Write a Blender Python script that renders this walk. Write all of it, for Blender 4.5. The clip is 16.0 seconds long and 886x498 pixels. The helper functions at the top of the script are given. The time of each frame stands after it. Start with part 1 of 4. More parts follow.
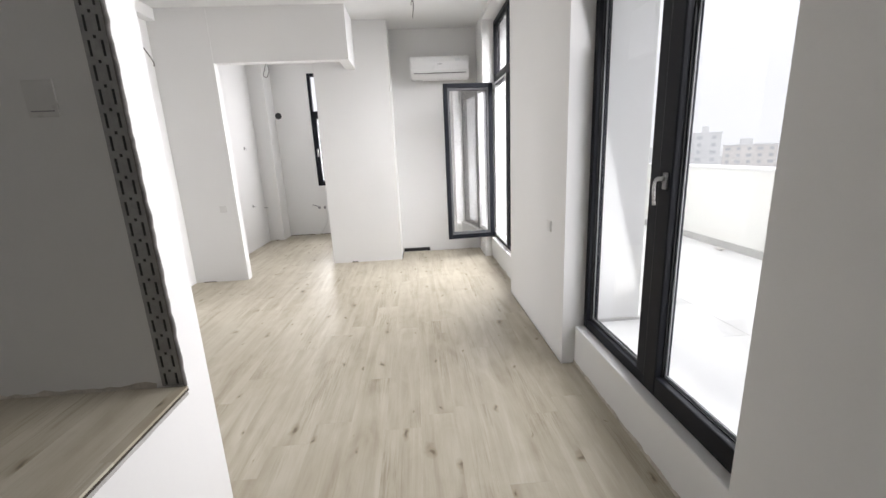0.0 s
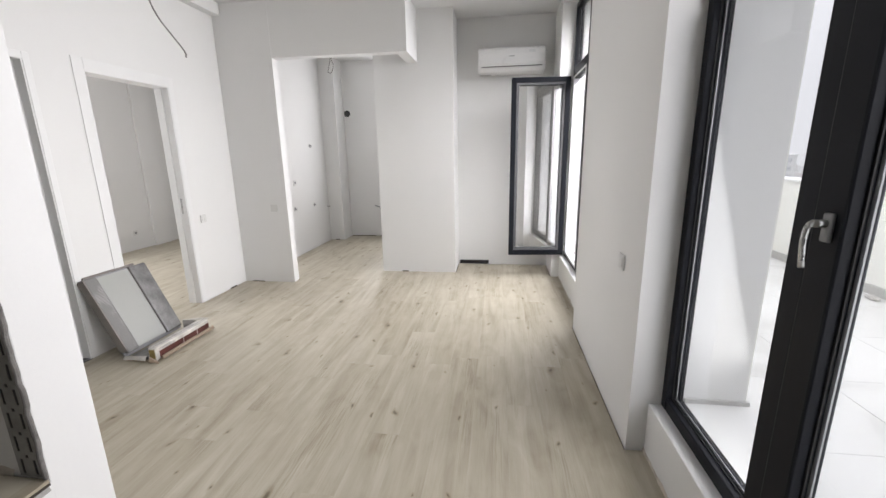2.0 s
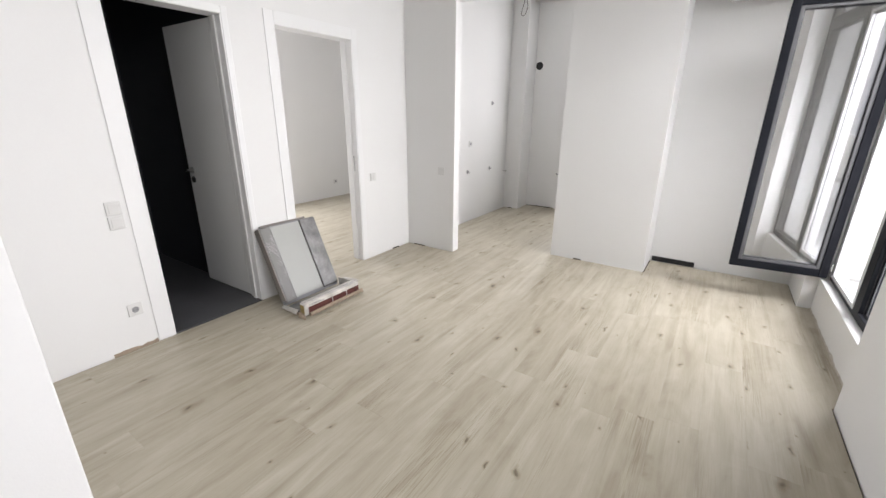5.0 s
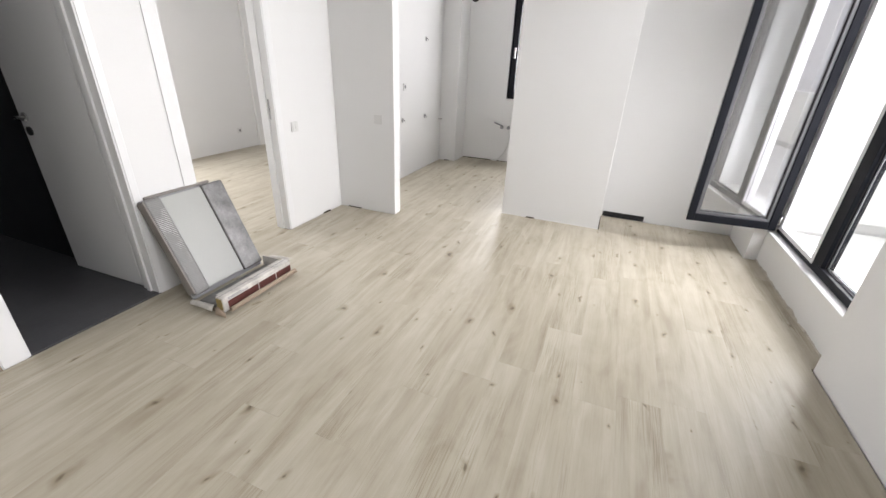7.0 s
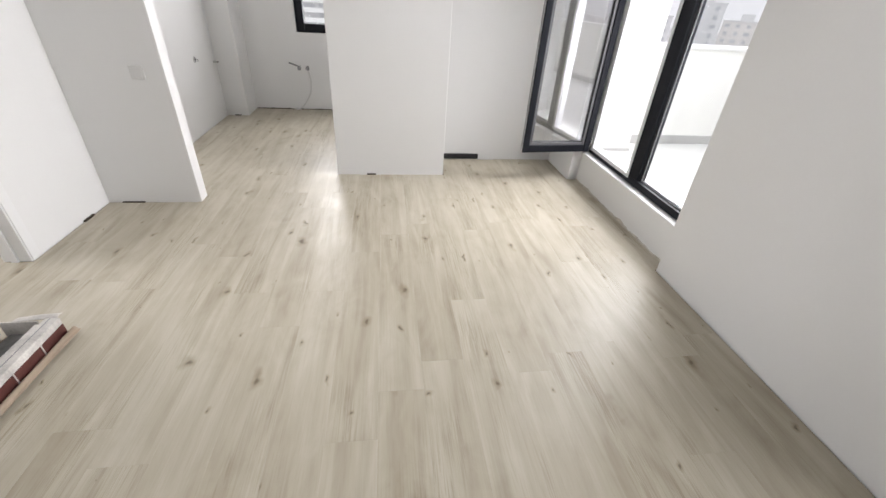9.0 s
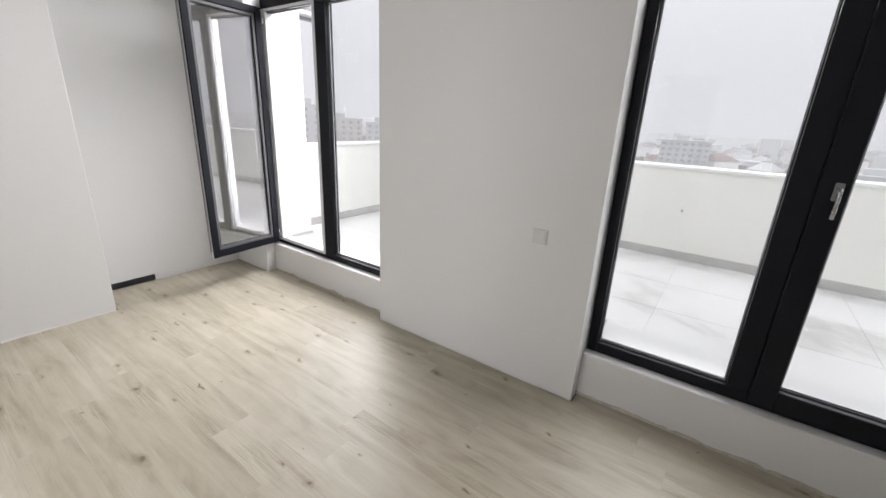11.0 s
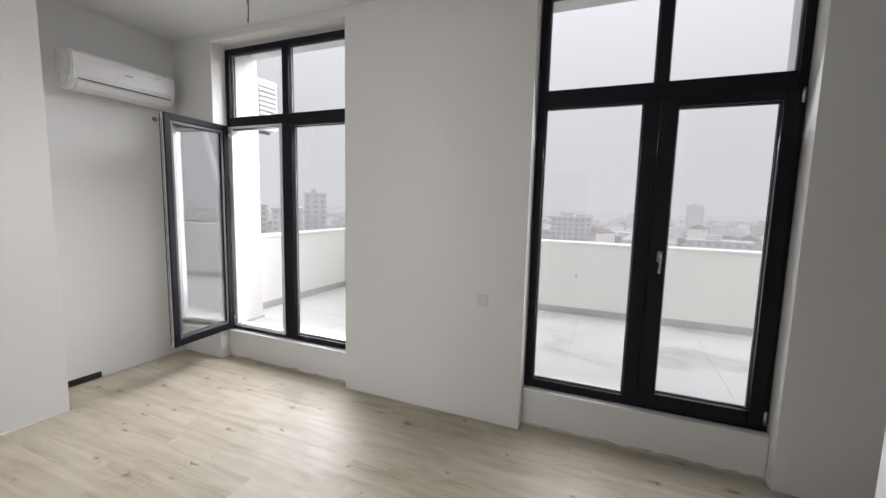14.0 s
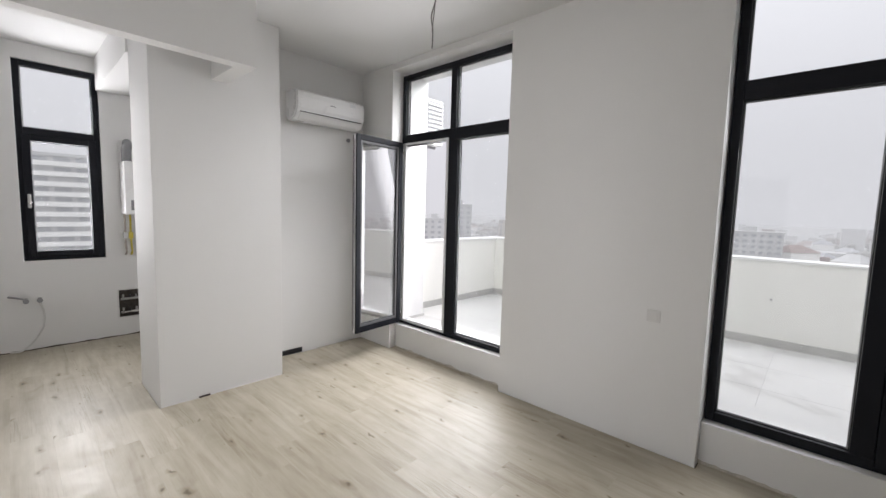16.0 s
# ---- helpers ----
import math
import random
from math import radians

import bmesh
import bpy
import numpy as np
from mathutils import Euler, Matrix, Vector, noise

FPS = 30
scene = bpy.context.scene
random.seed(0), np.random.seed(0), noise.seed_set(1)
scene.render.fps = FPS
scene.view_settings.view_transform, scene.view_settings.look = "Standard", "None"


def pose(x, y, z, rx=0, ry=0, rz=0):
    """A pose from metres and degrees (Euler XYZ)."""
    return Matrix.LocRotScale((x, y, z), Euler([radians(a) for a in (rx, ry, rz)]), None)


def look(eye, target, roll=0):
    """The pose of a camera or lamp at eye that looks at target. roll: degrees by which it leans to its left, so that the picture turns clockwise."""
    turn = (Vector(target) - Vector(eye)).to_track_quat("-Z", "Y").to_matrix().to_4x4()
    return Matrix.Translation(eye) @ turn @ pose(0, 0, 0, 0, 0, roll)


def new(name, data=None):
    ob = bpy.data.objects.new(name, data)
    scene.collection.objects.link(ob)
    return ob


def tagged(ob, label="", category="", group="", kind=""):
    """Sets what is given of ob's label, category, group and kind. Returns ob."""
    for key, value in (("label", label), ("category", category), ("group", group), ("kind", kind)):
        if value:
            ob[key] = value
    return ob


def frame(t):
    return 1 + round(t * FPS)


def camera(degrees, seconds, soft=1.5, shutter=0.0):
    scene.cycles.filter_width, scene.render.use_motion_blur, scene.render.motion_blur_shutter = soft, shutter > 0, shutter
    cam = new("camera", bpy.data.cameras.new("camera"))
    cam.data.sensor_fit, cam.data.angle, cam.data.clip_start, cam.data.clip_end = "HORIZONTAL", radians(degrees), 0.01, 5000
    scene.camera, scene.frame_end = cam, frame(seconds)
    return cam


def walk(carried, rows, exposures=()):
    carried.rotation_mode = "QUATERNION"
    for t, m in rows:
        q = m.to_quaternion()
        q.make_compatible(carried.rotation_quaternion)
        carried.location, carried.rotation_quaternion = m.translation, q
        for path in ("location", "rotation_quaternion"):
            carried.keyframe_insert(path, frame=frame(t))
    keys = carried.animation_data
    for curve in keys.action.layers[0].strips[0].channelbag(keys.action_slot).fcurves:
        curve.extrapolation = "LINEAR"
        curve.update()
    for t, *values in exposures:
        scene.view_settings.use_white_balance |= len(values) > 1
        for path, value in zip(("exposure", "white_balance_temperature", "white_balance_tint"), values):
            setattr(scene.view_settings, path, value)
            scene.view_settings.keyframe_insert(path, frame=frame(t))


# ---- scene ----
cam = camera(95.4, 16.0)
PATH = [
    (0, (0.241, 0.292, 1.433), (0.356, 2.234, 0.966), -2.6),
    (0.5, (0.373, 0.47, 1.442), (0.41, 2.419, 0.994), -1.0),
    (1, (0.45, 0.6, 1.476), (0.428, 2.553, 1.048), -0.3),
    (1.5, (0.483, 0.765, 1.453), (0.398, 2.717, 1.025), -0.7),
    (2, (0.505, 0.877, 1.458), (0.241, 2.806, 1.003), -1.0),
    (2.5, (0.6, 0.998, 1.456), (0.061, 2.873, 1.015), -0.1),
    (3, (0.641, 1.078, 1.455), (-0.098, 2.889, 1.037), 0.1),
    (3.5, (0.573, 1.192, 1.478), (-0.245, 2.978, 1.102), -0.2),
    (4, (0.518, 1.304, 1.481), (-0.407, 3.03, 1.073), -0.8),
    (4.2, (0.521, 1.393, 1.505), (-0.47, 3.068, 1.045), -0.9),
    (6.3, (0.048, 1.72, 1.403), (-0.937, 3.277, 0.625), 2.3),
    (6.5, (0.004, 1.776, 1.406), (-0.901, 3.371, 0.606), 2.3),
    (7, (-0.074, 1.912, 1.416), (-0.731, 3.596, 0.562), 2.4),
    (7.5, (-0.195, 1.999, 1.42), (-0.496, 3.747, 0.496), 2.7),
    (8, (-0.314, 2.069, 1.416), (-0.365, 3.812, 0.437), 2.5),
    (8.5, (-0.421, 2.192, 1.414), (-0.369, 3.899, 0.374), 3.0),
    (9, (-0.521, 2.305, 1.405), (-0.254, 3.976, 0.339), 3.7),
    (9.5, (-0.676, 2.363, 1.402), (-0.01, 3.947, 0.378), 3.7),
    (10, (-0.743, 2.336, 1.419), (0.334, 3.766, 0.527), 3.8),
    (10.2, (-0.755, 2.3, 1.427), (0.454, 3.668, 0.61), 3.7),
    (12.3, (-1.093, 2.212, 1.544), (0.675, 3.047, 1.123), 1.4),
    (12.5, (-1.15, 2.163, 1.517), (0.628, 2.998, 1.14), 1.5),
    (13, (-1.29, 2.154, 1.527), (0.495, 2.992, 1.191), 1.7),
    (13.5, (-1.431, 2.206, 1.586), (0.38, 2.991, 1.267), 1.3),
    (14, (-1.541, 2.195, 1.571), (0.289, 2.97, 1.348), 1.4),
    (14.5, (-1.618, 2.2, 1.555), (0.172, 3.085, 1.432), 1.8),
    (15, (-1.604, 2.196, 1.55), (0.076, 3.27, 1.394), 2.0),
    (15.5, (-1.644, 2.249, 1.541), (-0.066, 3.466, 1.374), 1.8),
    (16, (-1.65, 2.282, 1.535), (-0.195, 3.64, 1.348), 1.6),
]
EXPOSURES = [(0.0, 0.3, 6420, 15), (1.0, 0.07, 6420, 15), (2.0, 0.03, 6420, 15), (3.0, 0.1, 6420, 15), (4.0, 0.07, 6420, 15), (7.0, 0.2, 6420, 15), (8.0, 0.1, 6420, 15), (9.0, 0.09, 6420, 15), (10.0, 0.0, 6420, 15), (12.5, -0.19, 6420, 15), (14.5, -0.29, 6420, 15), (16.0, -0.25, 6420, 15)]
walk(cam, [(t, look(eye, target, roll)) for t, eye, target, roll in PATH], EXPOSURES)

LAMP_W1, LAMP_W2, LAMP_UP, LAMP_K, LAMP_B, LAMP_DROP = 27, 30, 43, 60, 80, 0.26
SKY_LOW, SKY_TOP = 8.9, 30.0

# ---- world, daylight and exposure ----
SUN_EL, SUN_AZ = radians(48), radians(70)
world = bpy.data.worlds.new("overcast_sky")
scene.world = world
world.use_nodes = True
wn, wl = world.node_tree.nodes, world.node_tree.links
wn.clear()
w_out, w_bg, w_mix = wn.new("ShaderNodeOutputWorld"), wn.new("ShaderNodeBackground"), wn.new("ShaderNodeMix")
w_sky, w_hsv = wn.new("ShaderNodeTexSky"), wn.new("ShaderNodeHueSaturation")
w_sky.sky_type, w_sky.sun_disc = "NISHITA", False
w_sky.sun_elevation, w_sky.sun_rotation = SUN_EL, SUN_AZ
w_hsv.inputs["Saturation"].default_value = 0.1
w_mix.data_type = "RGBA"
w_mix.inputs["Factor"].default_value = 0.88
w_tc, w_sep, w_ramp = wn.new("ShaderNodeTexCoord"), wn.new("ShaderNodeSeparateXYZ"), wn.new("ShaderNodeMapRange")
w_ramp.interpolation_type = "SMOOTHSTEP"
w_ramp.inputs["From Min"].default_value, w_ramp.inputs["From Max"].default_value = 0.05, 0.85
w_ramp.inputs["To Min"].default_value, w_ramp.inputs["To Max"].default_value = SKY_LOW, SKY_TOP
w_tone = wn.new("ShaderNodeVectorMath")
w_tone.operation = "SCALE"
w_tone.inputs[0].default_value = (0.985, 1.0, 1.035)
wl.new(w_tc.outputs["Generated"], w_sep.inputs[0])
wl.new(w_sep.outputs["Z"], w_ramp.inputs["Value"])
wl.new(w_ramp.outputs["Result"], w_tone.inputs["Scale"])
wl.new(w_tone.outputs[0], w_mix.inputs["B"])
wl.new(w_sky.outputs["Color"], w_hsv.inputs["Color"])
wl.new(w_hsv.outputs["Color"], w_mix.inputs["A"])
wl.new(w_mix.outputs["Result"], w_bg.inputs["Color"])
w_bg.inputs["Strength"].default_value = 0.1
wl.new(w_bg.outputs["Background"], w_out.inputs["Surface"])

sun = new("sun", bpy.data.lights.new("sun", "SUN"))
sun.data.energy, sun.data.angle, sun.data.color = 0.6, radians(40), (1.0, 0.98, 0.95)
sun.matrix_world = look((0, 0, 0), (-math.cos(SUN_EL) * math.sin(SUN_AZ), -math.cos(SUN_EL) * math.cos(SUN_AZ), -math.sin(SUN_EL)))


def area_lamp(name, place, target, width, height, watts, spread):
    """An area lamp for the sky's light at an opening, or for added fill."""
    lamp = new(name, bpy.data.lights.new(name, "AREA"))
    lamp.data.shape, lamp.data.size, lamp.data.size_y = "RECTANGLE", width, height
    lamp.data.energy, lamp.data.color, lamp.data.spread = watts, (0.985, 0.99, 0.98), radians(spread)
    lamp.matrix_world = look(place, target)
    return lamp


# one lamp in the terrace door, two side by side in the wide window
for x, y, width, watts, turn in ((1.40, 2.005, 1.42, LAMP_W1, 0.0), (1.48, 4.78, 0.46, LAMP_W2, 0.35), (1.48, 5.30, 0.46, LAMP_W2, 0.35)):
    area_lamp("daylight_terrace", (x, y, 1.60), (x - 1, y - turn, 1.60 - LAMP_DROP), width, 2.24, watts, 124)
# Fill lamp added over the terrace to brighten the north wall.
area_lamp("fill_north_wall", (2.5, 4.05, 3.5), (0.35, 6.2, 1.1), 2.0, 1.2, LAMP_UP, 72)
area_lamp("daylight_kitchen_window", (-1.269, 8.28, 1.82), (-1.269, 7, 1.72), 0.60, 1.70, LAMP_K, 145)
# Lamp in an assumed, unseen bedroom opening.
area_lamp("daylight_bedroom_unseen", (-5.5, 4.5, 1.45), (-4, 4.5, 1.45), 1.4, 2.2, LAMP_B, 172)


# ---- materials ----
def nodes(name):
    m = bpy.data.materials.new(name)
    m.use_nodes = True
    n, l = m.node_tree.nodes, m.node_tree.links
    return m, n, l, n["Principled BSDF"]


def ramp(n, stops):
    r = n.new("ShaderNodeValToRGB")
    e = r.color_ramp.elements
    e[0].position, e[0].color = stops[0][0], (*stops[0][1], 1)
    e[1].position, e[1].color = stops[-1][0], (*stops[-1][1], 1)
    for p, c in stops[1:-1]:
        k = e.new(p)
        k.color = (*c, 1)
    return r


def noise_tex(n, l, vec, scale, detail=4, rough=0.55, distortion=0.0):
    t = n.new("ShaderNodeTexNoise")
    t.inputs["Scale"].default_value, t.inputs["Detail"].default_value = scale, detail
    t.inputs["Roughness"].default_value, t.inputs["Distortion"].default_value = rough, distortion
    l.new(vec, t.inputs["Vector"])
    return t


def surface(name, colour, rough=0.6, metal=0.0, vary=0.06, coarse=1.5, fine=60, bump=0.1, bump_scale=None, spec=0.5, tint=None, depth=0.002):
    """A plain surface with stains at one scale, grain at another, and a fine relief."""
    m, n, l, b = nodes(name)
    co = n.new("ShaderNodeNewGeometry").outputs["Position"]
    big, small = noise_tex(n, l, co, coarse, 5, 0.6), noise_tex(n, l, co, fine, 3, 0.6)
    add = n.new("ShaderNodeMath")
    add.operation = "MULTIPLY_ADD"
    l.new(small.outputs["Fac"], add.inputs[0])
    add.inputs[1].default_value = 0.35
    l.new(big.outputs["Fac"], add.inputs[2])
    lo = tuple(c * (1 - vary) for c in (tint or colour))
    hi = tuple(min(1, c * (1 + vary * 0.6)) for c in colour)
    r = ramp(n, [(0.42, lo), (0.92, hi)])
    l.new(add.outputs[0], r.inputs["Fac"])
    l.new(r.outputs["Color"], b.inputs["Base Color"])
    rr = n.new("ShaderNodeMapRange")
    rr.inputs["To Min"].default_value, rr.inputs["To Max"].default_value = max(0.02, rough - 0.08), min(1, rough + 0.08)
    l.new(big.outputs["Fac"], rr.inputs["Value"])
    l.new(rr.outputs["Result"], b.inputs["Roughness"])
    b.inputs["Metallic"].default_value = metal
    b.inputs["Specular IOR Level"].default_value = spec
    if bump:
        bt = noise_tex(n, l, co, bump_scale or fine, 4, 0.6)
        bp = n.new("ShaderNodeBump")
        bp.inputs["Strength"].default_value, bp.inputs["Distance"].default_value = bump, depth
        l.new(bt.outputs["Fac"], bp.inputs["Height"])
        l.new(bp.outputs["Normal"], b.inputs["Normal"])
    return m


M_WALL = surface("white_wall_paint", (0.73, 0.727, 0.718), 0.7, vary=0.025, coarse=0.7, fine=90, bump=0.25, bump_scale=220, spec=0.3, depth=0.001)
M_CEIL = surface("white_ceiling_paint", (0.72, 0.72, 0.715), 0.8, vary=0.02, coarse=0.5, fine=80, bump=0.15, bump_scale=200, spec=0.2, depth=0.001)
M_RAW = surface("raw_grey_plaster", (0.42, 0.41, 0.39), 0.9, vary=0.3, coarse=9, fine=120, bump=0.7, bump_scale=90, spec=0.2, depth=0.004)
M_MORTAR = surface("dark_grey_mortar", (0.20, 0.19, 0.18), 0.9, vary=0.45, coarse=18, fine=120, bump=0.8, bump_scale=90, spec=0.2, depth=0.004)
M_BOXBACK = surface("dark_brown_box_back", (0.07, 0.062, 0.055), 0.9, vary=0.5, coarse=22, fine=120, bump=0.4, spec=0.2)
M_DIRT = surface("dirty_plaster_edge", (0.52, 0.48, 0.42), 0.9, vary=0.35, coarse=14, fine=150, bump=0.7, bump_scale=120, spec=0.2, depth=0.003)
M_GAP = surface("dark_screed_gap", (0.06, 0.05, 0.04), 0.9, vary=0.2, coarse=10, fine=80, bump=0.3, spec=0.2)
M_TRIM = surface("white_door_lacquer", (0.735, 0.735, 0.73), 0.42, vary=0.02, coarse=1, fine=40, bump=0.05, spec=0.45)
M_LEAF = surface("white_door_leaf", (0.74, 0.74, 0.73), 0.42, vary=0.02, coarse=1, fine=50, bump=0.06, spec=0.4)
M_FRAME = surface("anthracite_window_foil", (0.012, 0.013, 0.017), 0.45, vary=0.15, coarse=4, fine=220, bump=0.15, bump_scale=400, spec=0.12, depth=0.0006)
M_BEAD = surface("grey_glazing_bead", (0.11, 0.11, 0.115), 0.4, vary=0.1, coarse=5, fine=120, bump=0.05, spec=0.4)
M_CORE = surface("white_plastic_rebate", (0.72, 0.73, 0.74), 0.35, vary=0.04, coarse=5, fine=90, bump=0.03, spec=0.5)
M_GASKET = surface("black_rubber_gasket", (0.015, 0.015, 0.016), 0.6, vary=0.1, bump=0.05, spec=0.4)
M_SPACER = surface("grey_glazing_spacer", (0.30, 0.30, 0.31), 0.5, 0.2, vary=0.05, bump=0.03)
M_STEEL = surface("brushed_steel", (0.48, 0.48, 0.475), 0.28, 1.0, vary=0.05, coarse=8, fine=200, bump=0.05)
M_GALV = surface("galvanised_bead", (0.35, 0.35, 0.345), 0.55, 0.35, vary=0.3, coarse=14, fine=120, bump=0.2)
M_SOCK = surface("white_socket_plastic", (0.64, 0.635, 0.62), 0.3, vary=0.02, coarse=8, fine=90, bump=0.02)
M_ACBODY = surface("white_appliance_plastic", (0.82, 0.82, 0.82), 0.28, vary=0.015, coarse=2, fine=60, bump=0.02)
M_DARK = surface("dark_plastic_and_shade", (0.02, 0.02, 0.022), 0.5, vary=0.15, coarse=8, fine=90, bump=0.05)
M_GREY = surface("grey_marking", (0.25, 0.25, 0.26), 0.5, vary=0.05, bump=0.02)
M_WIRE = surface("grey_cable_sheath", (0.17, 0.16, 0.15), 0.55, vary=0.15, coarse=20, fine=200, bump=0.05)
M_CARD = surface("brown_cardboard", (0.31, 0.245, 0.185), 0.85, vary=0.15, coarse=9, fine=90, bump=0.3, bump_scale=140, spec=0.2)
M_CARDG = surface("brownish_grey_board", (0.235, 0.215, 0.20), 0.7, vary=0.2, coarse=9, fine=90, bump=0.2, bump_scale=120, spec=0.3)
M_CARDW = surface("white_carton_print", (0.58, 0.555, 0.52), 0.6, vary=0.42, coarse=9, fine=120, bump=0.15, spec=0.3)
M_CARDR = surface("dark_red_carton_print", (0.105, 0.036, 0.03), 0.5, vary=0.45, coarse=14, fine=140, bump=0.15, spec=0.3)
M_PANEL = surface("pale_grey_panel", (0.362, 0.366, 0.345), 0.4, vary=0.04, coarse=3, fine=60, bump=0.05)
M_YELLOW = surface("yellow_valve_plastic", (0.62, 0.50, 0.06), 0.4, vary=0.1, bump=0.03)
M_COPPER = surface("dull_pipe_metal", (0.45, 0.40, 0.36), 0.35, 0.9, vary=0.2, coarse=20, fine=90, bump=0.05)
# Wall tile colour carries the darkness of the unlit bathroom.
M_BATHDARK = surface("darkened_bathroom_tile", (0.035, 0.036, 0.04), 0.45, vary=0.2, coarse=5, fine=60, bump=0.1)
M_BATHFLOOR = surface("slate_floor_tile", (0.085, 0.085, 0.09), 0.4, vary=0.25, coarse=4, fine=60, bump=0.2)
M_RENDER = surface("white_facade_render", (0.84, 0.835, 0.795), 0.85, vary=0.05, coarse=0.8, fine=60, bump=0.4, bump_scale=150, spec=0.2)
M_COPING = surface("pale_coping_metal", (0.80, 0.80, 0.785), 0.45, vary=0.06, coarse=2, fine=60, bump=0.05)
M_PLINTH = surface("grey_tile_plinth", (0.50, 0.495, 0.48), 0.5, vary=0.15, coarse=4, fine=60, bump=0.1)
M_CRUMB = surface("crumpled_pale_scrap", (0.6, 0.58, 0.55), 0.7, vary=0.2, coarse=30, fine=100, bump=0.3)
M_CONC = surface("pale_concrete_block", (0.50, 0.50, 0.49), 0.85, vary=0.2, coarse=0.08, fine=0.6, bump=0)
M_BLOCKB = surface("warm_plaster_block", (0.56, 0.52, 0.47), 0.85, vary=0.2, coarse=0.08, fine=0.6, bump=0)
M_ROOF = surface("weathered_tile_roof", (0.24, 0.175, 0.15), 0.85, vary=0.3, coarse=0.1, fine=0.8, bump=0)
M_BGLASS = surface("dull_window_glass", (0.30, 0.31, 0.33), 0.25, vary=0.3, coarse=0.2, fine=1.0, bump=0)
M_GROUND = surface("hazy_city_ground", (0.30, 0.30, 0.29), 0.95, vary=0.35, coarse=0.012, fine=0.08, bump=0)
M_FOLIAGE = surface("bare_winter_trees", (0.16, 0.15, 0.12), 0.95, vary=0.3, coarse=0.2, fine=1, bump=0)


def glass_material(name, mirror, tint):
    """Thin glazing: clear ahead, with a share of mirror that grows at a slant."""
    m, n, l, b = nodes(name)
    out = n["Material Output"]
    n.remove(b)
    mix, face, power = n.new("ShaderNodeMixShader"), n.new("ShaderNodeLayerWeight"), n.new("ShaderNodeMath")
    tr, gl = n.new("ShaderNodeBsdfTransparent"), n.new("ShaderNodeBsdfGlossy")
    power.operation = "POWER"
    power.inputs[1].default_value = 5.0
    gloss = n.new("ShaderNodeMath")
    gloss.operation = "MULTIPLY_ADD"
    gloss.inputs[1].default_value, gloss.inputs[2].default_value = 0.9 - mirror, mirror
    l.new(face.outputs["Facing"], power.inputs[0])
    l.new(power.outputs[0], gloss.inputs[0])
    tr.inputs["Color"].default_value = tint
    gl.inputs["Roughness"].default_value = 0.01
    gl.inputs["Color"].default_value = (0.95, 0.95, 0.97, 1)
    l.new(gloss.outputs[0], mix.inputs["Fac"])
    l.new(tr.outputs["BSDF"], mix.inputs[1])
    l.new(gl.outputs["BSDF"], mix.inputs[2])
    l.new(mix.outputs["Shader"], out.inputs["Surface"])
    return m


M_GLASS = glass_material("clear_window_glass", 0.022, (0.965, 0.975, 0.972, 1))
M_COATED = glass_material("coated_sash_glass", 0.26, (0.97, 0.975, 0.972, 1))


def haze_sheet_material(name, veil):
    """See-through glowing sheet imitating far mist, as bright as the sky above it."""
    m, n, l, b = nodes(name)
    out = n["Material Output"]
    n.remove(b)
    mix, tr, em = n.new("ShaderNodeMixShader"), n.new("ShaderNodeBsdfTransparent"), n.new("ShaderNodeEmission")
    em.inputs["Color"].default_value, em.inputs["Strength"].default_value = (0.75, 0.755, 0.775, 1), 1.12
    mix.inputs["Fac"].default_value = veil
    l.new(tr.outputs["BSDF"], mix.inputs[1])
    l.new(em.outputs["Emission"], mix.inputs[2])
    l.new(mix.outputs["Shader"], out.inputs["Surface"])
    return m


M_HAZESHEET = haze_sheet_material("near_glowing_haze_sheet", 0.34)
M_FARHAZESHEET = haze_sheet_material("far_glowing_haze_sheet", 0.42)


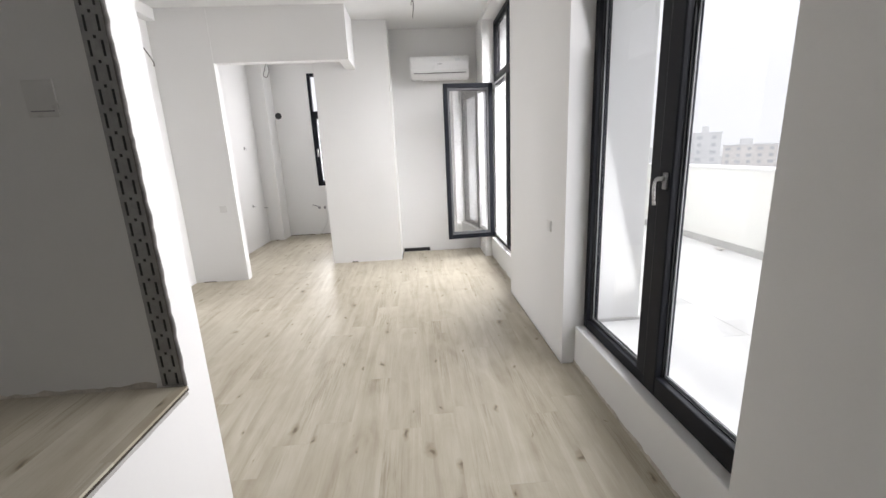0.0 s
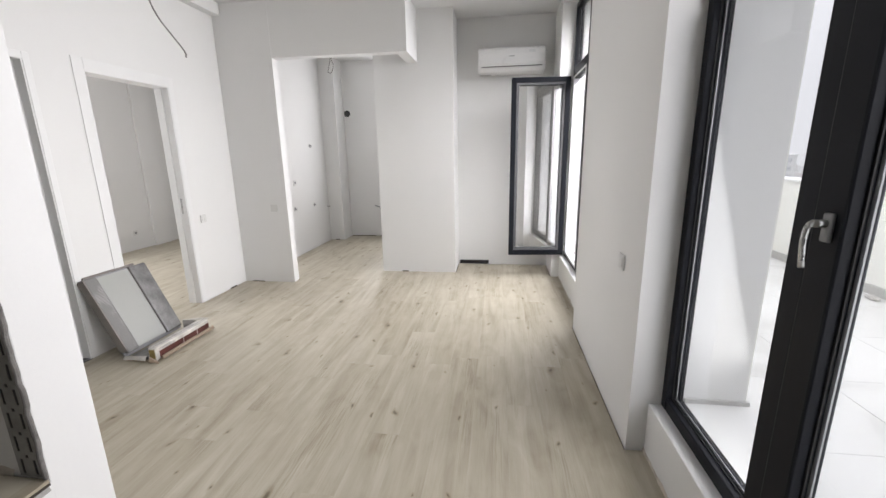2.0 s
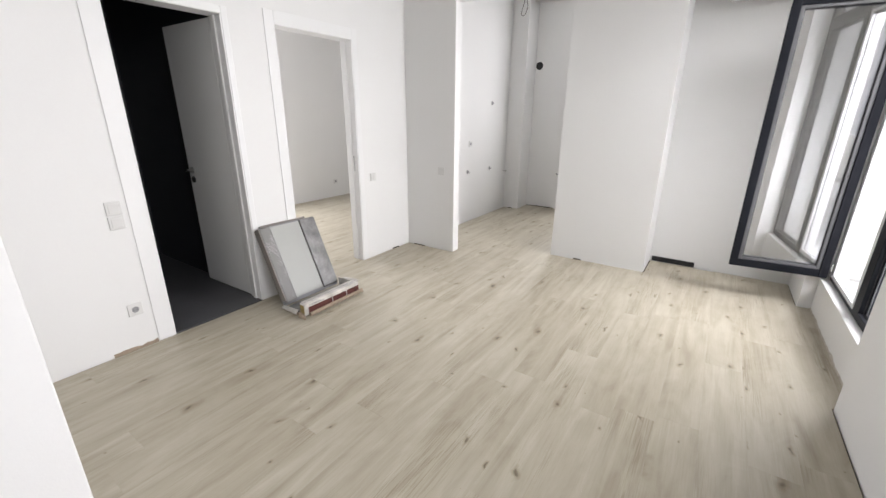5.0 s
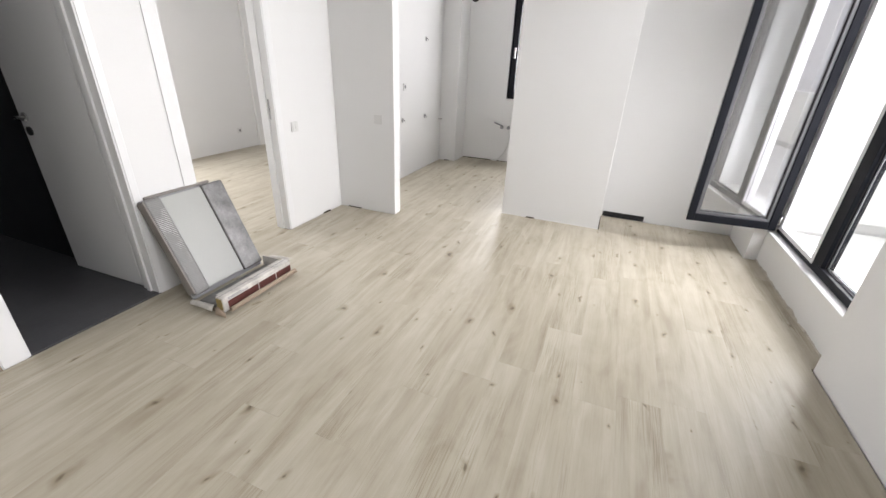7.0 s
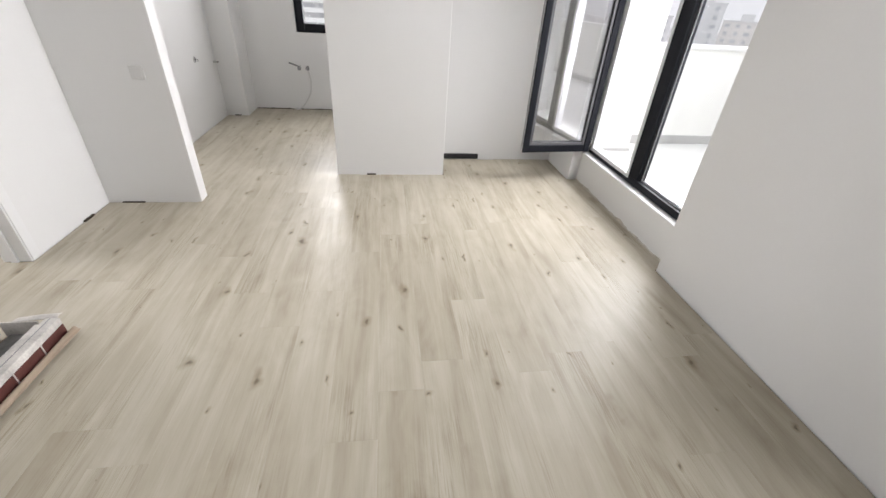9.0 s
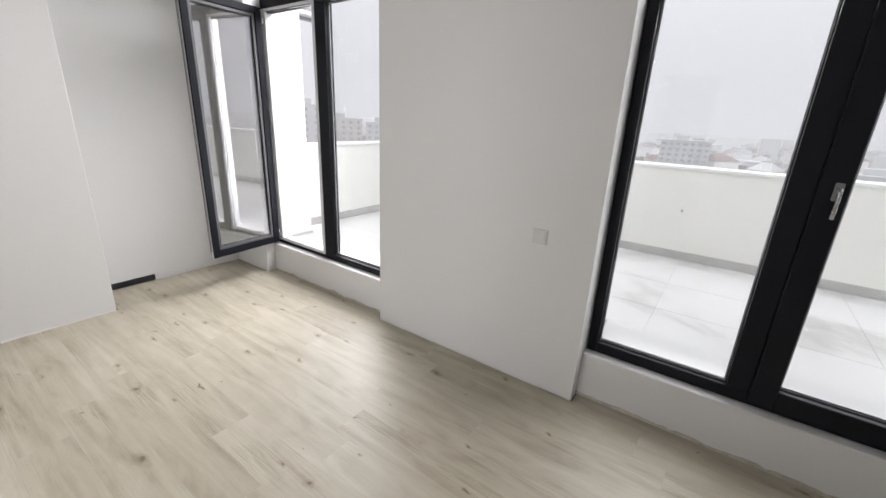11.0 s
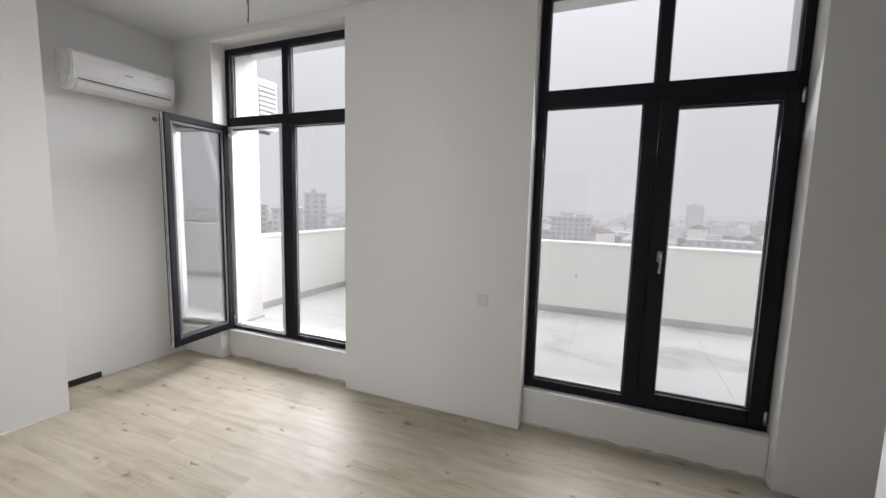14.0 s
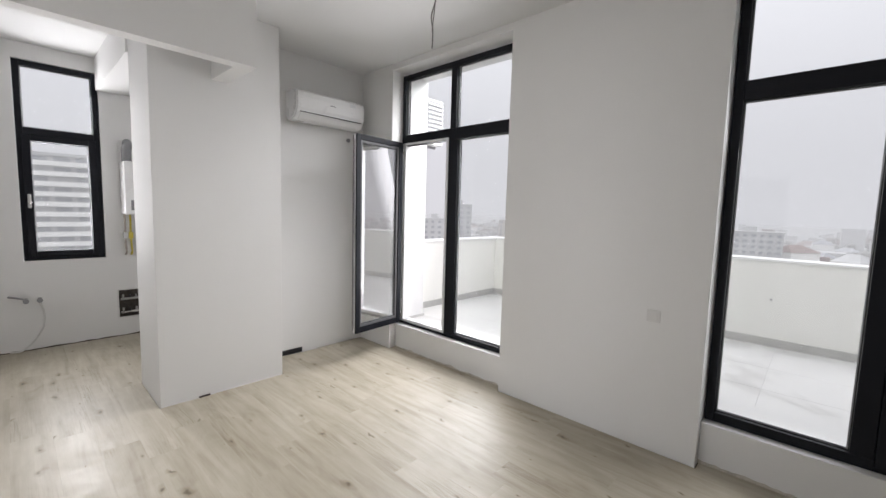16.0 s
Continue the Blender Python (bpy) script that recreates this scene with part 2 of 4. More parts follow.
def oak_material():
    """Bleached oak laminate: long grain, brushed streaks, grey-brown figure and small dark knots."""
    m, n, l, b = nodes("bleached_oak_laminate")
    tc, info = n.new("ShaderNodeTexCoord"), n.new("ShaderNodeObjectInfo")
    shift = n.new("ShaderNodeVectorMath")
    shift.operation = "MULTIPLY_ADD"
    comb = n.new("ShaderNodeCombineXYZ")
    for k in range(3):
        l.new(info.outputs["Random"], comb.inputs[k])
    l.new(comb.outputs[0], shift.inputs[0])
    shift.inputs[1].default_value = (37.0, 91.0, 13.0)
    l.new(tc.outputs["Object"], shift.inputs[2])
    base = shift.outputs[0]

    def stretched(sx, sy):
        mp = n.new("ShaderNodeVectorMath")
        mp.operation = "MULTIPLY"
        mp.inputs[1].default_value = (sx, sy, 1)
        l.new(base, mp.inputs[0])
        return mp.outputs[0]

    streak = noise_tex(n, l, stretched(11, 1.0), 1.0, 3, 0.45, 1.1)
    fine = noise_tex(n, l, stretched(160, 5.0), 1.0, 4, 0.7)
    cloud = noise_tex(n, l, stretched(6.0, 2.4), 1.0, 4, 0.6, 1.2)
    col = ramp(n, [(0.34, (0.338, 0.296, 0.222)), (0.45, (0.402, 0.362, 0.283)), (0.56, (0.446, 0.409, 0.327)), (0.70, (0.500, 0.468, 0.386))])
    mixf = n.new("ShaderNodeMath")
    mixf.operation = "MULTIPLY_ADD"
    mixf.inputs[1].default_value = 0.60
    l.new(streak.outputs["Fac"], mixf.inputs[0])
    half = n.new("ShaderNodeMath")
    half.operation = "MULTIPLY_ADD"
    half.inputs[1].default_value = 0.38
    l.new(cloud.outputs["Fac"], half.inputs[0])
    tone = n.new("ShaderNodeMapRange")
    tone.inputs["To Min"].default_value, tone.inputs["To Max"].default_value = 0.0, 0.035
    l.new(info.outputs["Random"], tone.inputs["Value"])
    l.new(tone.outputs["Result"], half.inputs[2])
    l.new(half.outputs[0], mixf.inputs[2])
    l.new(mixf.outputs[0], col.inputs["Fac"])
    # fine dark pores
    pore = ramp(n, [(0.34, (0.72, 0.68, 0.62)), (0.50, (1, 1, 1))])
    l.new(fine.outputs["Fac"], pore.inputs["Fac"])
    mul = n.new("ShaderNodeMix")
    mul.data_type, mul.blend_type = "RGBA", "MULTIPLY"
    # cathedral grain shows in patches of a board
    lines = noise_tex(n, l, stretched(85, 1.9), 1.0, 3, 0.6, 2.2)
    line = ramp(n, [(0.38, (0.62, 0.575, 0.50)), (0.52, (1, 1, 1))])
    l.new(lines.outputs["Fac"], line.inputs["Fac"])
    where = noise_tex(n, l, stretched(4.2, 1.0), 1.0, 2, 0.5, 0.4)
    mask = n.new("ShaderNodeMapRange")
    mask.inputs["From Min"].default_value, mask.inputs["From Max"].default_value = 0.52, 0.66
    mask.inputs["To Min"].default_value, mask.inputs["To Max"].default_value = 0.10, 0.62
    l.new(where.outputs["Fac"], mask.inputs["Value"])
    grained = n.new("ShaderNodeMix")
    grained.data_type, grained.blend_type = "RGBA", "MULTIPLY"
    l.new(mask.outputs["Result"], grained.inputs["Factor"])
    l.new(line.outputs["Color"], grained.inputs["B"])
    mul.inputs["Factor"].default_value = 0.13
    l.new(col.outputs["Color"], mul.inputs["A"])
    l.new(pore.outputs["Color"], mul.inputs["B"])
    # knots
    warp = noise_tex(n, l, base, 9.0, 2)
    wob = n.new("ShaderNodeVectorMath")
    wob.operation = "MULTIPLY_ADD"
    l.new(warp.outputs["Color"], wob.inputs[0])
    wob.inputs[1].default_value = (0.5, 0.4, 0)
    l.new(stretched(6.0, 2.6), wob.inputs[2])
    vor = n.new("ShaderNodeTexVoronoi")
    vor.voronoi_dimensions = "2D"
    vor.inputs["Scale"].default_value = 1.0
    l.new(wob.outputs[0], vor.inputs["Vector"])
    sep = n.new("ShaderNodeSeparateColor")
    l.new(vor.outputs["Color"], sep.inputs["Color"])
    size = n.new("ShaderNodeMapRange")
    size.inputs["From Min"].default_value, size.inputs["From Max"].default_value = 0.46, 1.0
    size.inputs["To Min"].default_value, size.inputs["To Max"].default_value = 0.0, 0.125
    l.new(sep.outputs[0], size.inputs["Value"])
    ratio = n.new("ShaderNodeMath")
    ratio.operation = "DIVIDE"
    l.new(vor.outputs["Distance"], ratio.inputs[0])
    addn = n.new("ShaderNodeMath")
    addn.operation = "ADD"
    addn.inputs[1].default_value = 0.001
    l.new(size.outputs["Result"], addn.inputs[0])
    l.new(addn.outputs[0], ratio.inputs[1])
    kn = ramp(n, [(0.0, (0.26, 0.23, 0.18)), (0.20, (0.42, 0.38, 0.32)), (0.40, (0.74, 0.71, 0.65)), (0.62, (0.86, 0.84, 0.80)), (1.0, (1, 1, 1))])
    half2 = n.new("ShaderNodeMath")
    half2.operation = "MULTIPLY"
    half2.inputs[1].default_value = 0.62
    l.new(ratio.outputs[0], half2.inputs[0])
    l.new(half2.outputs[0], kn.inputs["Fac"])
    mul2 = n.new("ShaderNodeMix")
    mul2.data_type, mul2.blend_type = "RGBA", "MULTIPLY"
    mul2.inputs["Factor"].default_value = 0.9
    l.new(mul.outputs["Result"], grained.inputs["A"])
    l.new(grained.outputs["Result"], mul2.inputs["A"])
    l.new(kn.outputs["Color"], mul2.inputs["B"])
    l.new(mul2.outputs["Result"], b.inputs["Base Color"])
    rr = n.new("ShaderNodeMapRange")
    rr.inputs["To Min"].default_value, rr.inputs["To Max"].default_value = 0.20, 0.66
    smudge = noise_tex(n, l, n.new("ShaderNodeNewGeometry").outputs["Position"], 6.0, 5, 0.65, 0.6)
    l.new(smudge.outputs["Fac"], rr.inputs["Value"])
    l.new(rr.outputs["Result"], b.inputs["Roughness"])
    b.inputs["Specular IOR Level"].default_value = 0.36
    bp = n.new("ShaderNodeBump")
    bp.inputs["Strength"].default_value, bp.inputs["Distance"].default_value = 0.14, 0.0008
    l.new(fine.outputs["Fac"], bp.inputs["Height"])
    l.new(bp.outputs["Normal"], b.inputs["Normal"])
    return m


M_OAK = oak_material()


def terrace_material():
    """Pale porcelain paving, damp and stained in places."""
    m, n, l, b = nodes("pale_terrace_tile")
    geo, info = n.new("ShaderNodeNewGeometry"), n.new("ShaderNodeObjectInfo")
    co = geo.outputs["Position"]
    stain, grain = noise_tex(n, l, co, 1.1, 6, 0.65, 0.6), noise_tex(n, l, co, 45, 3)
    r = ramp(n, [(0.34, (0.42, 0.415, 0.40)), (0.43, (0.53, 0.527, 0.51)), (0.52, (0.645, 0.642, 0.625)), (0.75, (0.70, 0.697, 0.682))])
    add = n.new("ShaderNodeMath")
    add.operation = "MULTIPLY_ADD"
    add.inputs[1].default_value = 0.12
    l.new(info.outputs["Random"], add.inputs[0])
    l.new(stain.outputs["Fac"], add.inputs[2])
    l.new(add.outputs[0], r.inputs["Fac"])
    l.new(r.outputs["Color"], b.inputs["Base Color"])
    rr = n.new("ShaderNodeMapRange")
    rr.inputs["To Min"].default_value, rr.inputs["To Max"].default_value = 0.2, 0.6
    l.new(stain.outputs["Fac"], rr.inputs["Value"])
    l.new(rr.outputs["Result"], b.inputs["Roughness"])
    bp = n.new("ShaderNodeBump")
    bp.inputs["Strength"].default_value, bp.inputs["Distance"].default_value = 0.15, 0.001
    l.new(grain.outputs["Fac"], bp.inputs["Height"])
    l.new(bp.outputs["Normal"], b.inputs["Normal"])
    return m


M_TERRACE = terrace_material()


def lined(name, colour, dark, period, rough=0.4, metal=0.3):
    """Fine ribs along one axis, as on corrugated foil, their highlights in the colour."""
    m, n, l, b = nodes(name)
    tc = n.new("ShaderNodeTexCoord")
    w = n.new("ShaderNodeTexWave")
    w.wave_type, w.bands_direction = "BANDS", "Z"
    w.inputs["Scale"].default_value = 1 / period / 3.0
    w.inputs["Distortion"].default_value = 0.6
    l.new(tc.outputs["Object"], w.inputs["Vector"])
    big = noise_tex(n, l, tc.outputs["Object"], 9, 4)
    mx = n.new("ShaderNodeMath")
    mx.operation = "MULTIPLY"
    l.new(w.outputs["Fac"], mx.inputs[0])
    l.new(big.outputs["Fac"], mx.inputs[1])
    # Bright crests and shaded grooves of the ribs are coloured in.
    r = ramp(n, [(0.10, dark), (0.34, colour)])
    l.new(mx.outputs[0], r.inputs["Fac"])
    patch = noise_tex(n, l, tc.outputs["Object"], 5.5, 3)
    worn = ramp(n, [(0.46, (0, 0, 0)), (0.54, (1, 1, 1))])
    l.new(patch.outputs["Fac"], worn.inputs["Fac"])
    blend = n.new("ShaderNodeMix")
    blend.data_type = "RGBA"
    l.new(worn.outputs["Color"], blend.inputs["Factor"])
    l.new(r.outputs["Color"], blend.inputs["A"])
    blend.inputs["B"].default_value = tuple(0.35 * p + 0.65 * q for p, q in zip(colour, dark)) + (1,)
    l.new(blend.outputs["Result"], b.inputs["Base Color"])
    b.inputs["Roughness"].default_value, b.inputs["Metallic"].default_value = rough, metal
    bp = n.new("ShaderNodeBump")
    bp.inputs["Strength"].default_value, bp.inputs["Distance"].default_value = 0.6, 0.002
    l.new(w.outputs["Fac"], bp.inputs["Height"])
    l.new(bp.outputs["Normal"], b.inputs["Normal"])
    return m


M_FOIL = lined("grey_bubble_foil", (0.36, 0.352, 0.345), (0.09, 0.088, 0.085), 0.011)
M_FLATFOIL = surface("smudged_grey_foil", (0.20, 0.197, 0.195), 0.36, 0.45, vary=0.45, coarse=11, fine=70, bump=0.5, bump_scale=16, depth=0.006)
M_OLIVE = surface("dull_olive_print", (0.285, 0.216, 0.080), 0.6, vary=0.3, coarse=30, fine=120, bump=0.1)


# ---- builders ----
def box(bm, x0, x1, y0, y1, z0, z1, bevel=0.0, seg=2):
    """A box between bounds, its edges rounded by bevel."""
    tmp = bmesh.new()
    bmesh.ops.create_cube(tmp, size=1)
    for v in tmp.verts:
        v.co = Vector(((x0 + x1) / 2 + v.co.x * (x1 - x0), (y0 + y1) / 2 + v.co.y * (y1 - y0), (z0 + z1) / 2 + v.co.z * (z1 - z0)))
    if bevel:
        bmesh.ops.bevel(tmp, geom=tmp.edges[:], offset=bevel, segments=seg, affect="EDGES", profile=0.5)
    me = bpy.data.meshes.new("tmp")
    tmp.to_mesh(me)
    tmp.free()
    bm.from_mesh(me)
    bpy.data.meshes.remove(me)
    return bm


def boxes(*bounds, bevel=0.0):
    bm = bmesh.new()
    for b in bounds:
        box(bm, *b, bevel=bevel)
    return bm


def cyl(bm, a, b, r, seg=20, r2=None):
    """A capped cylinder from a to b."""
    a, b = Vector(a), Vector(b)
    m = Matrix.Translation((a + b) / 2) @ (b - a).to_track_quat("Z", "Y").to_matrix().to_4x4()
    bmesh.ops.create_cone(bm, cap_ends=True, segments=seg, radius1=r, radius2=r if r2 is None else r2, depth=(b - a).length, matrix=m)
    return bm


def tube(bm, pts, r, seg=8):
    """A round tube along a bent line."""
    pts = [Vector(p) for p in pts]
    rings = []
    for i, p in enumerate(pts):
        d = (pts[min(i + 1, len(pts) - 1)] - pts[max(i - 1, 0)]).normalized()
        ref = Vector((0, 0, 1)) if abs(d.z) < 0.9 else Vector((1, 0, 0))
        u = d.cross(ref).normalized()
        v = d.cross(u)
        rings.append([bm.verts.new(p + r * (math.cos(a) * u + math.sin(a) * v)) for a in (2 * math.pi * k / seg for k in range(seg))])
    for p, q in zip(rings, rings[1:]):
        for k in range(seg):
            bm.faces.new((p[k], p[(k + 1) % seg], q[(k + 1) % seg], q[k]))
    bm.faces.new(rings[0])
    bm.faces.new(rings[-1][::-1])
    return bm


def bent(pts, steps=8):
    """A smooth line through a few points."""
    pts = [Vector(p) for p in pts]
    out = []
    for i in range(len(pts) - 1):
        p0, p1, p2, p3 = pts[max(i - 1, 0)], pts[i], pts[i + 1], pts[min(i + 2, len(pts) - 1)]
        for k in range(steps):
            t = k / steps
            out.append(0.5 * (2 * p1 + (p2 - p0) * t + (2 * p0 - 5 * p1 + 4 * p2 - p3) * t * t + (3 * p1 - p0 - 3 * p2 + p3) * t ** 3))
    return out + [pts[-1]]


def mesh_of(name, bm, material, smooth=False):
    bmesh.ops.recalc_face_normals(bm, faces=bm.faces[:])
    me = bpy.data.meshes.new(name)
    bm.to_mesh(me)
    bm.free()
    me.materials.append(material)
    if smooth:
        me.polygons.foreach_set("use_smooth", [True] * len(me.polygons))
    return me


def part(name, bm, material, parent, label="", smooth=False):
    """One mesh object under a thing or a part, in its parent's space."""
    ob = new(name, mesh_of(name, bm, material, smooth))
    ob.parent = parent
    return tagged(ob, label)


def thing(name, m, label, category, group="", kind=""):
    """An empty at a thing's base, to hold its parts."""
    ob = new(name)
    ob.empty_display_size = 0.1
    ob.matrix_world = m
    return tagged(ob, label, category, group, kind)


def single(name, bm, material, label, category, m=None, kind="", group="", smooth=False):
    ob = new(name, mesh_of(name, bm, material, smooth))
    if m is not None:
        ob.matrix_world = m
    return tagged(ob, label, category, group, kind)


def structure(name, bm, material, label, category="wall"):
    return single(name, bm, material, label, category, kind="structure")


# ---- setting ----
CEIL = 3.05
EAST, OUT = 1.16, 1.67            # inner and outer face of the terrace wall
W1A, W1B, W2A, W2B = 1.28, 2.73, 4.205, 5.69
WEST = -2.525
NORTH = 6.22
KBACK = 8.08
SILL, HEAD = 0.265, 2.99
T0 = 0.22                         # terrace level

structure("ceiling", boxes((-5.7, OUT, -2.0, 8.5, CEIL, CEIL + 0.2)), M_CEIL, "plain white painted ceiling", "ceiling")
structure("subfloor", boxes((-5.7, EAST + 0.1, -2.0, 8.5, -0.2, -0.010)), M_GAP, "dark screed under the laminate", "floor")

structure("wall_east", boxes(
    (EAST, OUT, -2.0, W1A, -0.2, CEIL), (EAST, OUT, W1B, W2A, -0.2, CEIL), (EAST, OUT, W2B, 8.5, -0.2, CEIL),
    (EAST, OUT, W1A, W1B, HEAD, CEIL), (EAST, OUT, W2A, W2B, HEAD, CEIL)), M_WALL, "white painted wall pierced by tall terrace windows")
for k, (a, b) in enumerate(((W1A, W1B), (W2A, W2B))):
    bm = bmesh.new()
    box(bm, EAST + 0.085, OUT, a, b, -0.2, SILL, bevel=0.006)
    structure(f"wall_under_window_{k + 1}", bm, M_WALL, "low white wall under the terrace window", "wall")

structure("wall_north", boxes((-0.012, EAST, NORTH, NORTH + 0.15, -0.2, CEIL)), M_WALL, "white painted wall behind the air conditioner")
structure("wall_column", boxes((-0.955, -0.012, 5.79, 6.42, -0.2, CEIL), bevel=0.004), M_WALL, "broad white painted column between kitchen and living room")
structure("wall_kitchen_east", boxes((-0.25, -0.13, 6.42, KBACK, -0.2, CEIL)), M_WALL, "white painted kitchen wall")
KW = (-1.588, -0.95, 0.915, 2.895)
structure("wall_kitchen_back", boxes(
    (-2.7, KW[0], KBACK, KBACK + 0.35, -0.2, CEIL), (KW[1], 0.0, KBACK, KBACK + 0.35, -0.2, CEIL),
    (KW[0], KW[1], KBACK, KBACK + 0.35, -0.2, KW[2]), (KW[0], KW[1], KBACK, KBACK + 0.35, KW[3], CEIL)), M_WALL, "white painted kitchen wall with a narrow window")
structure("wall_kitchen_west", boxes((-2.60, -2.465, 5.345, KBACK, -0.2, CEIL)), M_WALL, "white painted kitchen wall with loose sockets")
structure("wall_kitchen_pilaster", boxes((-2.465, -2.21, 7.70, KBACK, -0.2, CEIL), bevel=0.004), M_WALL, "white painted pipe casing in the kitchen corner")
structure("wall_stub", boxes((-2.60, -1.895, 5.235, 5.345, -0.2, CEIL), bevel=0.004), M_WALL, "short white partition beside the kitchen")
structure("trim_beam", boxes((-1.895, -0.43, 5.237, 5.345, 2.49, CEIL), (-0.55, -0.43, 5.345, 5.79, 2.49, CEIL)), M_WALL, "white dropped beam over the kitchen opening", "beam")
structure("trim_kitchen_soffit", boxes((-0.97, -0.25, 6.42, KBACK, 2.72, CEIL)), M_WALL, "white dropped soffit in the kitchen", "soffit")
D1A, D1B, D2A, D2B, DTOP = 2.604, 3.296, 3.678, 4.482, 2.118
structure("wall_west", boxes(
    (-2.66, WEST, -2.0, D1A, -0.2, CEIL), (-2.66, WEST, D1B, D2A, -0.2, CEIL), (-2.66, WEST, D2B, 5.235, -0.2, CEIL),
    (-2.66, WEST, D1A, D1B, DTOP, CEIL), (-2.66, WEST, D2A, D2B, DTOP, CEIL), (-2.66, -2.60, 5.235, 8.43, -0.2, CEIL)), M_WALL, "white painted wall with two door openings")
PARTY = 1.576                     # landing side of the partition
structure("wall_stair_side", boxes((-2.525, -0.575, PARTY, 1.714, -0.2, CEIL), bevel=0.003), M_WALL, "thin white partition beside the stair landing")
structure("wall_landing", boxes((-2.525, -0.5752, -2.0, PARTY + 0.004, -0.2, 0.690)), M_WALL, "white riser wall under the raised landing")
# Unseen wall set close behind the hallway to bounce light onto the landing.
structure("wall_bounce_south", boxes((-2.66, OUT, -0.95, -0.75, -0.2, CEIL)), M_WALL, "unseen plain white wall added behind the hallway to bounce light")
# bedroom and bathroom shells
# The opening is out of view, placed to light the bedroom.
structure("wall_bedroom_west", boxes((-5.65, -5.45, 3.36, 3.75, -0.2, CEIL), (-5.65, -5.45, 3.75, 5.25, -0.2, 0.3), (-5.65, -5.45, 3.75, 5.25, 2.6, CEIL), (-5.65, -5.45, 5.25, 8.0, -0.2, CEIL)), M_WALL, "white bedroom wall with an unseen opening assumed for daylight")
structure("wall_bedroom_pilaster", boxes((-5.45, -5.41, 7.07, 7.42, -0.2, CEIL), bevel=0.004), M_WALL, "shallow white pilaster on the bedroom wall")
structure("wall_bedroom_south", boxes((-5.65, -2.66, 3.36, 3.46, -0.2, CEIL)), M_WALL, "white wall between bedroom and bathroom")
structure("wall_bedroom_north", boxes((-5.65, -2.66, 7.65, 7.95, -0.2, CEIL)), M_WALL, "plain white bedroom wall")
structure("wall_bathroom", boxes((-4.6, -4.5, 1.5, 3.36, -0.2, CEIL), (-4.5, -2.662, 1.5, 1.6, -0.2, CEIL), (-4.5, -2.70, 3.34, 3.357, 0, CEIL)), M_BATHDARK, "charcoal tiled bathroom wall, darkened for the unlit room")
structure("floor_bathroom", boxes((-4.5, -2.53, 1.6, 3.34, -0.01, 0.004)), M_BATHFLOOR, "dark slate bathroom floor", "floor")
structure("trim_ceiling_conduit", boxes((WEST, WEST + 0.10, 1.714, 5.235, 2.925, CEIL), bevel=0.008), M_WALL, "white plaster casing along the ceiling", "trim")


# ---- windows and doors ----
def bars(bm, y0, y1, z0, z1, wl, wr, wb, wt, x0, x1, bevel=0.004):
    """A rectangular frame of four bars."""
    box(bm, x0, x1, y0, y0 + wl, z0, z1, bevel)
    box(bm, x0, x1, y1 - wr, y1, z0, z1, bevel)
    box(bm, x0 + 0.001, x1 - 0.001, y0 + wl, y1 - wr, z0, z0 + wb, bevel)
    box(bm, x0 + 0.001, x1 - 0.001, y0 + wl, y1 - wr, z1 - wt, z1, bevel)
    return bm


def pane(parent, y0, y1, z0, z1, x, name="pane", glass=M_GLASS):
    """Double glazing with its bright spacer and rubber seal."""
    g = part(name, boxes((x, x + 0.006, y0 - 0.008, y1 + 0.008, z0 - 0.008, z1 + 0.008)), glass, parent, "clear double glazing")
    g.visible_shadow = False
    part("spacer", bars(bmesh.new(), y0 - 0.007, y1 + 0.007, z0 - 0.007, z1 + 0.007, 0.016, 0.016, 0.016, 0.016, x + 0.008, x + 0.013, 0), M_SPACER, parent, "bright metal spacer bar")
    part("gasket", bars(bmesh.new(), y0 - 0.004, y1 + 0.004, z0 - 0.004, z1 + 0.004, 0.007, 0.007, 0.007, 0.007, x - 0.006, x - 0.001, 0), M_GASKET, parent, "black rubber seal")
    return g


def lever(parent, x, y, z, side=1):
    """A steel window lever with its base plate, turned down."""
    base = part("handle_plate", box(bmesh.new(), x - 0.012, x, y - 0.014, y + 0.014, z - 0.035, z + 0.035, 0.005, 3), M_GREY, parent, "grey handle base plate")
    bm = bmesh.new()
    cyl(bm, (x - 0.012, y, z + 0.01), (x - 0.04, y, z + 0.01), 0.0095, 16)
    tube(bm, bent([(x - 0.034, y, z + 0.012), (x - 0.048, y, z + 0.004), (x - 0.053, y, z - 0.030), (x - 0.047, y, z - 0.098)]), 0.007, 12)
    part("handle", bm, M_STEEL, base, "satin steel lever", smooth=True)


FX = 1.30  # room-side face of the window frames
FT = 0.075
win1 = thing("window_1", pose(FX, 0, 0), "tall black-framed terrace door with a top light", "window", kind="structure")
bm = bars(bmesh.new(), W1A + 0.004, W1B - 0.006, SILL + 0.003, HEAD - 0.012, 0.045, 0.05, 0.06, 0.05, 0, FT)
box(bm, 0.001, FT - 0.001, W1A + 0.049, W1B - 0.056, 2.225, 2.335, 0.004)
part("window_frame", bm, M_FRAME, win1)
part("mullion", box(bmesh.new(), 0.002, FT - 0.002, 1.955, 2.022, 2.335, HEAD - 0.062, 0.004), M_FRAME, win1)
part("post", box(bmesh.new(), 0.001, FT - 0.002, 1.985, 2.075, SILL + 0.063, 2.225, 0.004), M_FRAME, win1)
sash = part("door_sash", bars(bmesh.new(), W1A + 0.030, 1.984, SILL + 0.028, 2.24, 0.075, 0.094, 0.09, 0.06, -0.016, FT - 0.02, 0.006), M_FRAME, win1, "black door sash")
pane(sash, W1A + 0.107, 1.888, SILL + 0.120, 2.178, 0.022)
